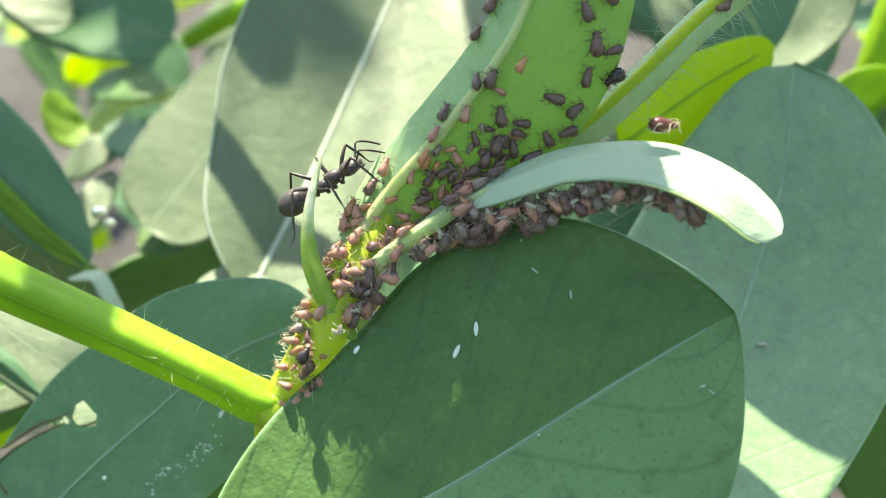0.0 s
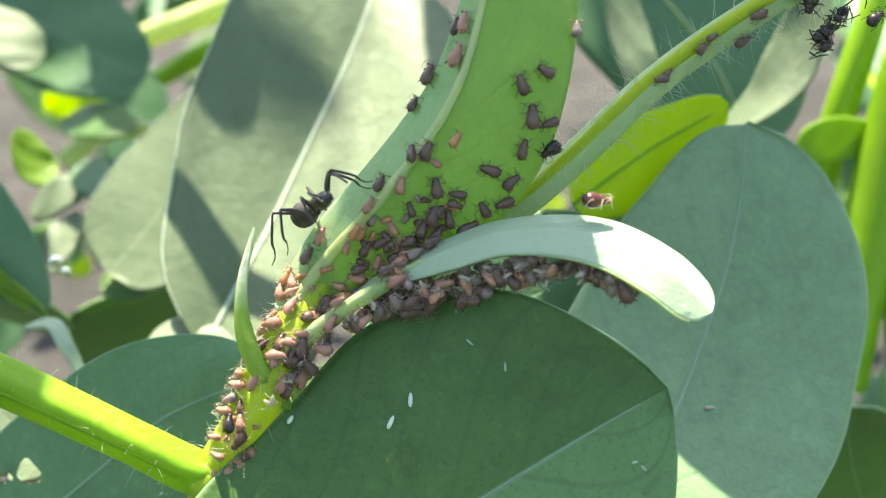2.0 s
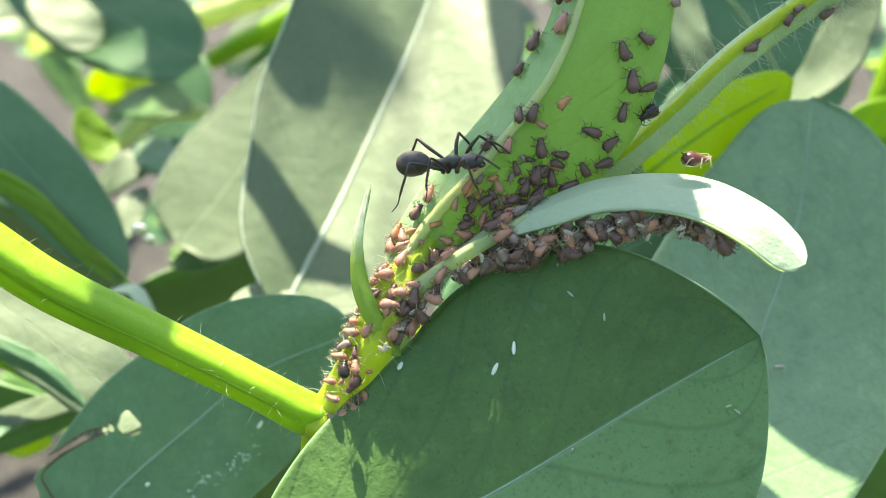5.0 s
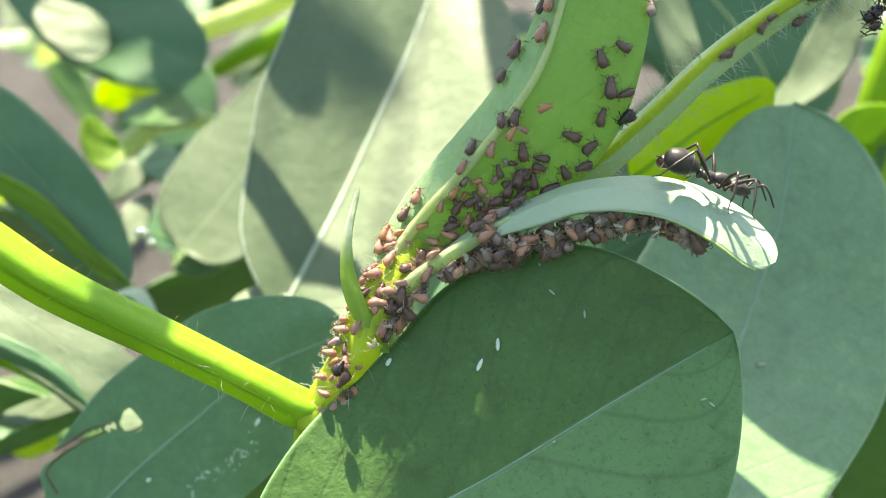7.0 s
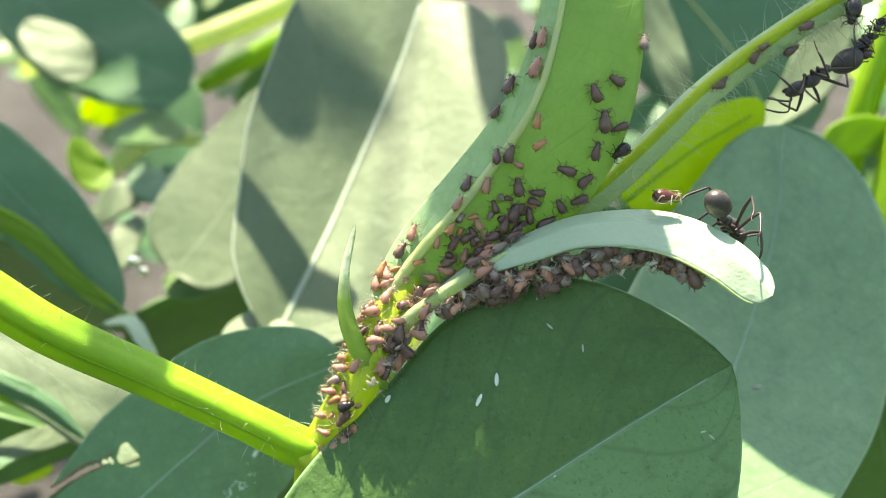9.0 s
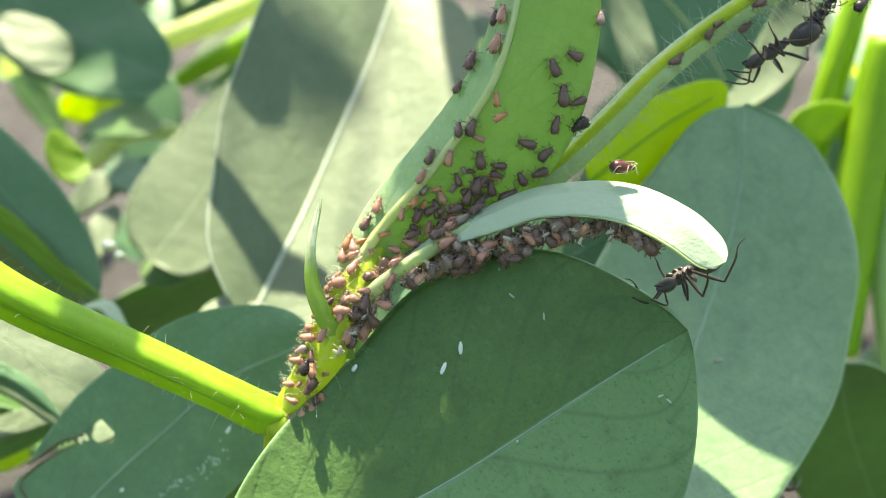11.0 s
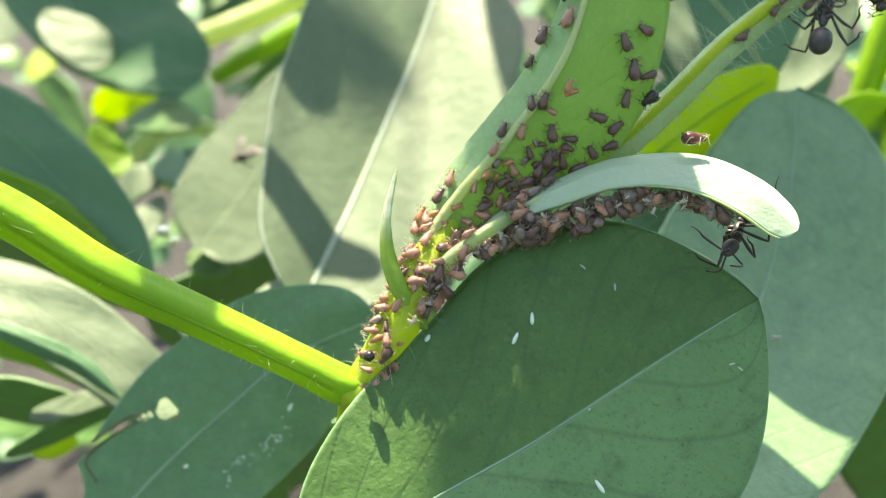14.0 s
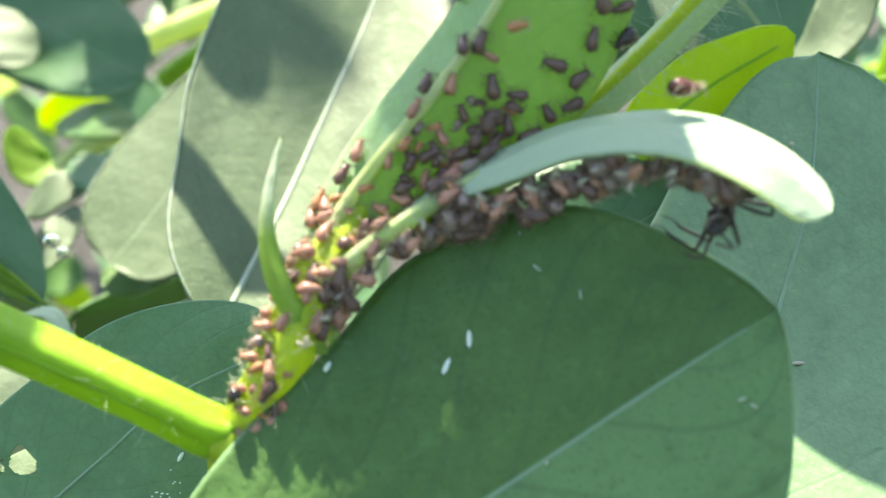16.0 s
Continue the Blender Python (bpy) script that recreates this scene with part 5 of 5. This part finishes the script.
def motions():
    one = [
        (0.0, (-5.08, 0.40, 1.51), (0.84, 0.00, 0.54), (-0.45, -0.40, 0.80)),
        (0.5, (-5.22, 0.40, 1.52), (0.86, 0.00, 0.51), (-0.45, -0.40, 0.80)),
        (1.0, (-5.17, 0.40, 2.24), (0.74, 0.00, 0.68), (-0.50, -0.40, 0.75)),
        (1.5, (-2.69, -0.58, 3.70), (0.66, -0.50, 0.56), (-0.50, -0.45, 0.75)),
        (2.0, (-1.97, -1.73, 3.97), (0.38, -0.90, 0.20), (-0.45, -0.45, 0.78)),
        (2.5, (-1.96, -1.93, 4.32), (0.46, -0.88, 0.03), (-0.45, -0.45, 0.78)),
        (3.0, (-1.40, -1.91, 4.31), (0.53, -0.85, -0.04), (-0.45, -0.45, 0.78)),
        (3.5, (-1.31, -2.09, 3.41), (0.52, -0.78, -0.34), (-0.30, -0.55, 0.78)),
        (4.0, (-1.76, -2.12, 3.16), (0.33, -0.86, -0.38), (-0.20, -0.65, 0.70)),
        (4.5, (-1.33, -2.06, 4.50), (0.68, -0.70, 0.20), (-0.30, -0.50, 0.80)),
        (4.7, (-1.75, -1.8, 4.52), (0.72, -0.56, 0.16), (-0.25, -0.50, 0.82)),
        (5.7, (2.91, -3.4, 2.46), (0.95, 0.0, -0.05), (0.05, -0.70, 0.75)),
        (6.8, (10.46, -5.2, 3.01), (0.98, 0.0, 0.08), (-0.05, -0.55, 0.83)),
        (7.0, (15.52, -4.8, 3.45), (0.88, 0.12, -0.36), (0.20, -0.25, 0.90)),
        (7.5, (15.45, -4.8, 3.46), (0.90, 0.12, -0.32), (0.20, -0.25, 0.90)),
        (8.0, (15.75, -4.0, 3.65), (0.52, 0.84, -0.12), (0.15, -0.05, 1.0)),
        (8.5, (16.54, -3.4, 3.83), (0.50, 0.82, -0.24), (0.20, -0.05, 1.0)),
        (9.0, (17.29, -1.6, 2.87), (0.50, 0.72, -0.48), (0.40, 0.10, 0.90)),
        (9.2, (18.01, -1.4, 3.07), (0.50, 0.70, -0.50), (0.42, 0.12, 0.90)),
        (9.8, (19.19, -1.6, 1.22), (0.20, 0.35, -0.92), (0.70, 0.60, 0.30)),
        (10.5, (18.54, -1.2, -1.53), (-0.45, 0.0, -0.85), (0.50, 0.60, -0.55)),
        (11.3, (16.03, -2.39, -1.76), (-0.83, -0.53, -0.20), (0.45, 0.20, -0.86)),
        (11.5, (15.72, -2.41, -1.19), (-0.78, -0.56, -0.27), (0.45, 0.20, -0.86)),
        (12.0, (16.35, -2.41, -1.25), (-0.78, -0.56, -0.27), (0.45, 0.20, -0.86)),
        (12.5, (15.30, -2.33, -1.16), (-0.75, -0.35, -0.56), (0.45, 0.20, -0.86)),
        (13.0, (16.31, -2.31, -1.48), (-0.73, -0.30, -0.61), (0.45, 0.20, -0.86)),
        (13.5, (16.48, -2.36, -1.36), (-0.66, -0.43, -0.62), (0.45, 0.20, -0.86)),
        (14.0, (15.91, -2.43, -1.31), (-0.47, -0.62, -0.63), (0.45, 0.20, -0.86)),
        (14.5, (16.06, -2.42, -1.36), (-0.46, -0.60, -0.66), (0.45, 0.20, -0.86)),
        (15.0, (16.68, -2.37, -2.46), (-0.14, -0.45, -0.88), (0.45, 0.20, -0.86)),
        (15.5, (14.98, -2.44, -1.18), (-0.60, -0.65, -0.48), (0.45, 0.20, -0.86)),
        (16.0, (15.05, -2.45, -0.86), (-0.50, -0.68, -0.54), (0.45, 0.20, -0.86)),
    ]
    walk(ANT_ONE[0], [(t, ant_pose(a, f, u)) for t, a, f, u in one])
    stride(ANT_ONE[1], ((1.2, 3.6), (4.2, 11.5), (14.4, 16.0)))
    two = [
        (0.0, (33.47, 2.4, 18.37), (-0.85, 0.0, -0.50), (0.45, -0.35, -0.82)),
        (6.8, (31.7, 2.4, 17.62), (-0.85, 0.0, -0.50), (0.45, -0.35, -0.82)),
        (7.5, (27.22, 2.4, 14.61), (-0.88, 0.0, -0.45), (0.45, -0.35, -0.82)),
        (8.0, (24.3, 2.4, 13.45), (-0.82, 0.0, -0.55), (0.45, -0.35, -0.82)),
        (8.5, (23.74, 2.4, 12.91), (-0.86, 0.0, -0.50), (0.45, -0.35, -0.82)),
        (9.2, (23.53, 2.4, 12.25), (-0.86, 0.0, -0.48), (0.45, -0.35, -0.82)),
        (11.3, (23.96, 2.4, 12.56), (-0.88, 0.0, -0.48), (0.45, -0.35, -0.82)),
        (12.0, (23.37, 2.4, 12.26), (-0.86, 0.0, -0.50), (0.45, -0.35, -0.82)),
        (12.5, (22.37, 2.4, 11.84), (-0.80, 0.05, -0.60), (0.45, -0.35, -0.82)),
        (13.0, (22.88, 3.8, 12.77), (0.10, 0.93, 0.25), (0.35, 0.20, -0.92)),
        (13.5, (23.4, 3.74, 12.74), (0.22, 0.92, 0.28), (0.35, 0.25, -0.92)),
        (14.0, (23.15, 2.82, 13.29), (0.30, 0.55, 0.78), (0.40, 0.60, -0.60)),
        (14.3, (25.61, 2.7, 12.6), (0.35, 0.50, 0.78), (0.40, 0.60, -0.60)),
        (14.5, (28.3, 2.4, 12.33), (0.75, 0.35, 0.55), (0.40, 0.30, -0.85)),
        (16.0, (28.09, 2.4, 13.11), (0.85, 0.10, 0.50), (0.45, 0.0, -0.88)),
    ]
    walk(ANT_TWO[0], [(t, ant_pose(a, f, u)) for t, a, f, u in two])
    stride(ANT_TWO[1], ((7.0, 8.8), (9.2, 11.3), (12.4, 15.0)))
    three = [
        (0.0, (29.51, 14, -34.65), (-0.30, -0.05, 0.95), (0.10, -1.0, 0.0)),
        (9.5, (29.51, 14, -34.65), (-0.30, -0.05, 0.95), (0.10, -1.0, 0.0)),
        (10.6, (28.1, 15, -25.44), (-0.30, -0.05, 0.95), (0.10, -1.0, 0.0)),
        (11.3, (25.16, 15, -17.58), (-0.50, -0.05, 0.80), (0.10, -1.0, 0.0)),
        (11.5, (22.32, 15, -19.75), (-0.90, 0.0, 0.0), (0.10, -1.0, 0.0)),
        (12.5, (17.42, 14, -29.2), (-0.60, 0.0, -0.70), (0.10, -1.0, 0.0)),
        (16.0, (15.25, 14, -35.66), (-0.40, 0.0, -0.85), (0.10, -1.0, 0.0)),
    ]
    walk(ANT_THREE[0], [(t, ant_pose(a, f, u)) for t, a, f, u in three])
    stride(ANT_THREE[1], ((9.0, 13.0),))

    fly = [
        (0.0, (-16.63, 50.50, 12.84)),
        (13.8, (-16.63, 50.50, 12.84)),
        (13.9, (-23.84, 50.00, 11.67)),
        (14.0, (-24.39, 49.50, 8.97)),
        (14.1, (-29.84, 49.50, 7.11)),
        (14.2, (-33.87, 50.00, 5.83)),
        (14.3, (-37.62, 52.00, 6.50)),
        (14.4, (-37.44, 54.00, 5.72)),
        (14.7, (-39.80, 66.00, -7.76)),
        (16.0, (-39.80, 66.00, -10.32)),
    ]
    walk(FLY, [(t, ant_pose(p, (-0.75, -0.35, -0.45), (-0.2, -0.6, 0.7))) for t, p in fly])

    def crawl(ob, size, rows):
        walk(ob, [(t, lay_on(a, n, h)) for t, a, n, h in rows])

    crawl(WALKER, 1.1, [
        (0.0, (-6.12, -1.6, -8.14), (-0.3, -0.9, 0.1), 60), (3.5, (-6.62, -1.6, -7.93), (-0.3, -0.9, 0.1), 100), (7.0, (-6.28, -1.6, -8.24), (-0.3, -0.9, 0.1), 60),
        (9.0, (-5.83, -1.6, -8.2), (-0.2, -0.95, 0.1), 20), (11.5, (-6.6, -1.6, -7.69), (-0.3, -0.9, 0.1), 100), (12.5, (-7.04, -1.6, -8.61), (-0.3, -0.9, 0.1), 180), (13.5, (-7.1, -1.6, -8.83), (-0.3, -0.9, 0.1), 190),
        (14.5, (-7.43, -1.4, -9.29), (-0.6, -0.7, 0.1), 170), (16.0, (-7.64, -0.8, -9.42), (-0.8, -0.5, 0.2), 190)])
    crawl(NYMPHS[0], 1.0, [
        (0.0, (5.54, -2.8, 7.8), (0.1, -1, -0.2), 60), (4.7, (5.63, -2.8, 7.66), (0.1, -1, -0.2), 50), (7.0, (5.71, -2.8, 7.67), (0.1, -1, -0.2), 20),
        (9.0, (5.5, -2.8, 9.05), (0.1, -1, -0.2), 80), (12.5, (5.3, -2.8, 8.53), (0.1, -1, -0.2), 110), (13.5, (5.09, -2.8, 8.3), (0.1, -1, -0.2), 130), (14.5, (5.66, -2.8, 7.63), (0.1, -1, -0.2), 20), (16.0, (5.68, -2.8, 7.56), (0.1, -1, -0.2), 10)])
    crawl(NYMPHS[1], 1.0, [
        (0.0, (0.27, -1.2, 2.94), (0.1, -1, -0.2), 60), (4.5, (0.01, -1.2, 2.6), (0.1, -1, -0.2), 60), (7.0, (3.74, -2.4, 6.16), (0.1, -1, -0.2), 60),
        (9.0, (5.69, -2.6, 7.65), (0.1, -1, -0.2), 30), (12.5, (5.74, -2.6, 7.73), (0.1, -1, -0.2), 20), (13.5, (5.57, -2.6, 7.53), (0.1, -1, -0.2), 10), (16.0, (5.64, -2.6, 7.6), (0.1, -1, -0.2), 10)])


motions()
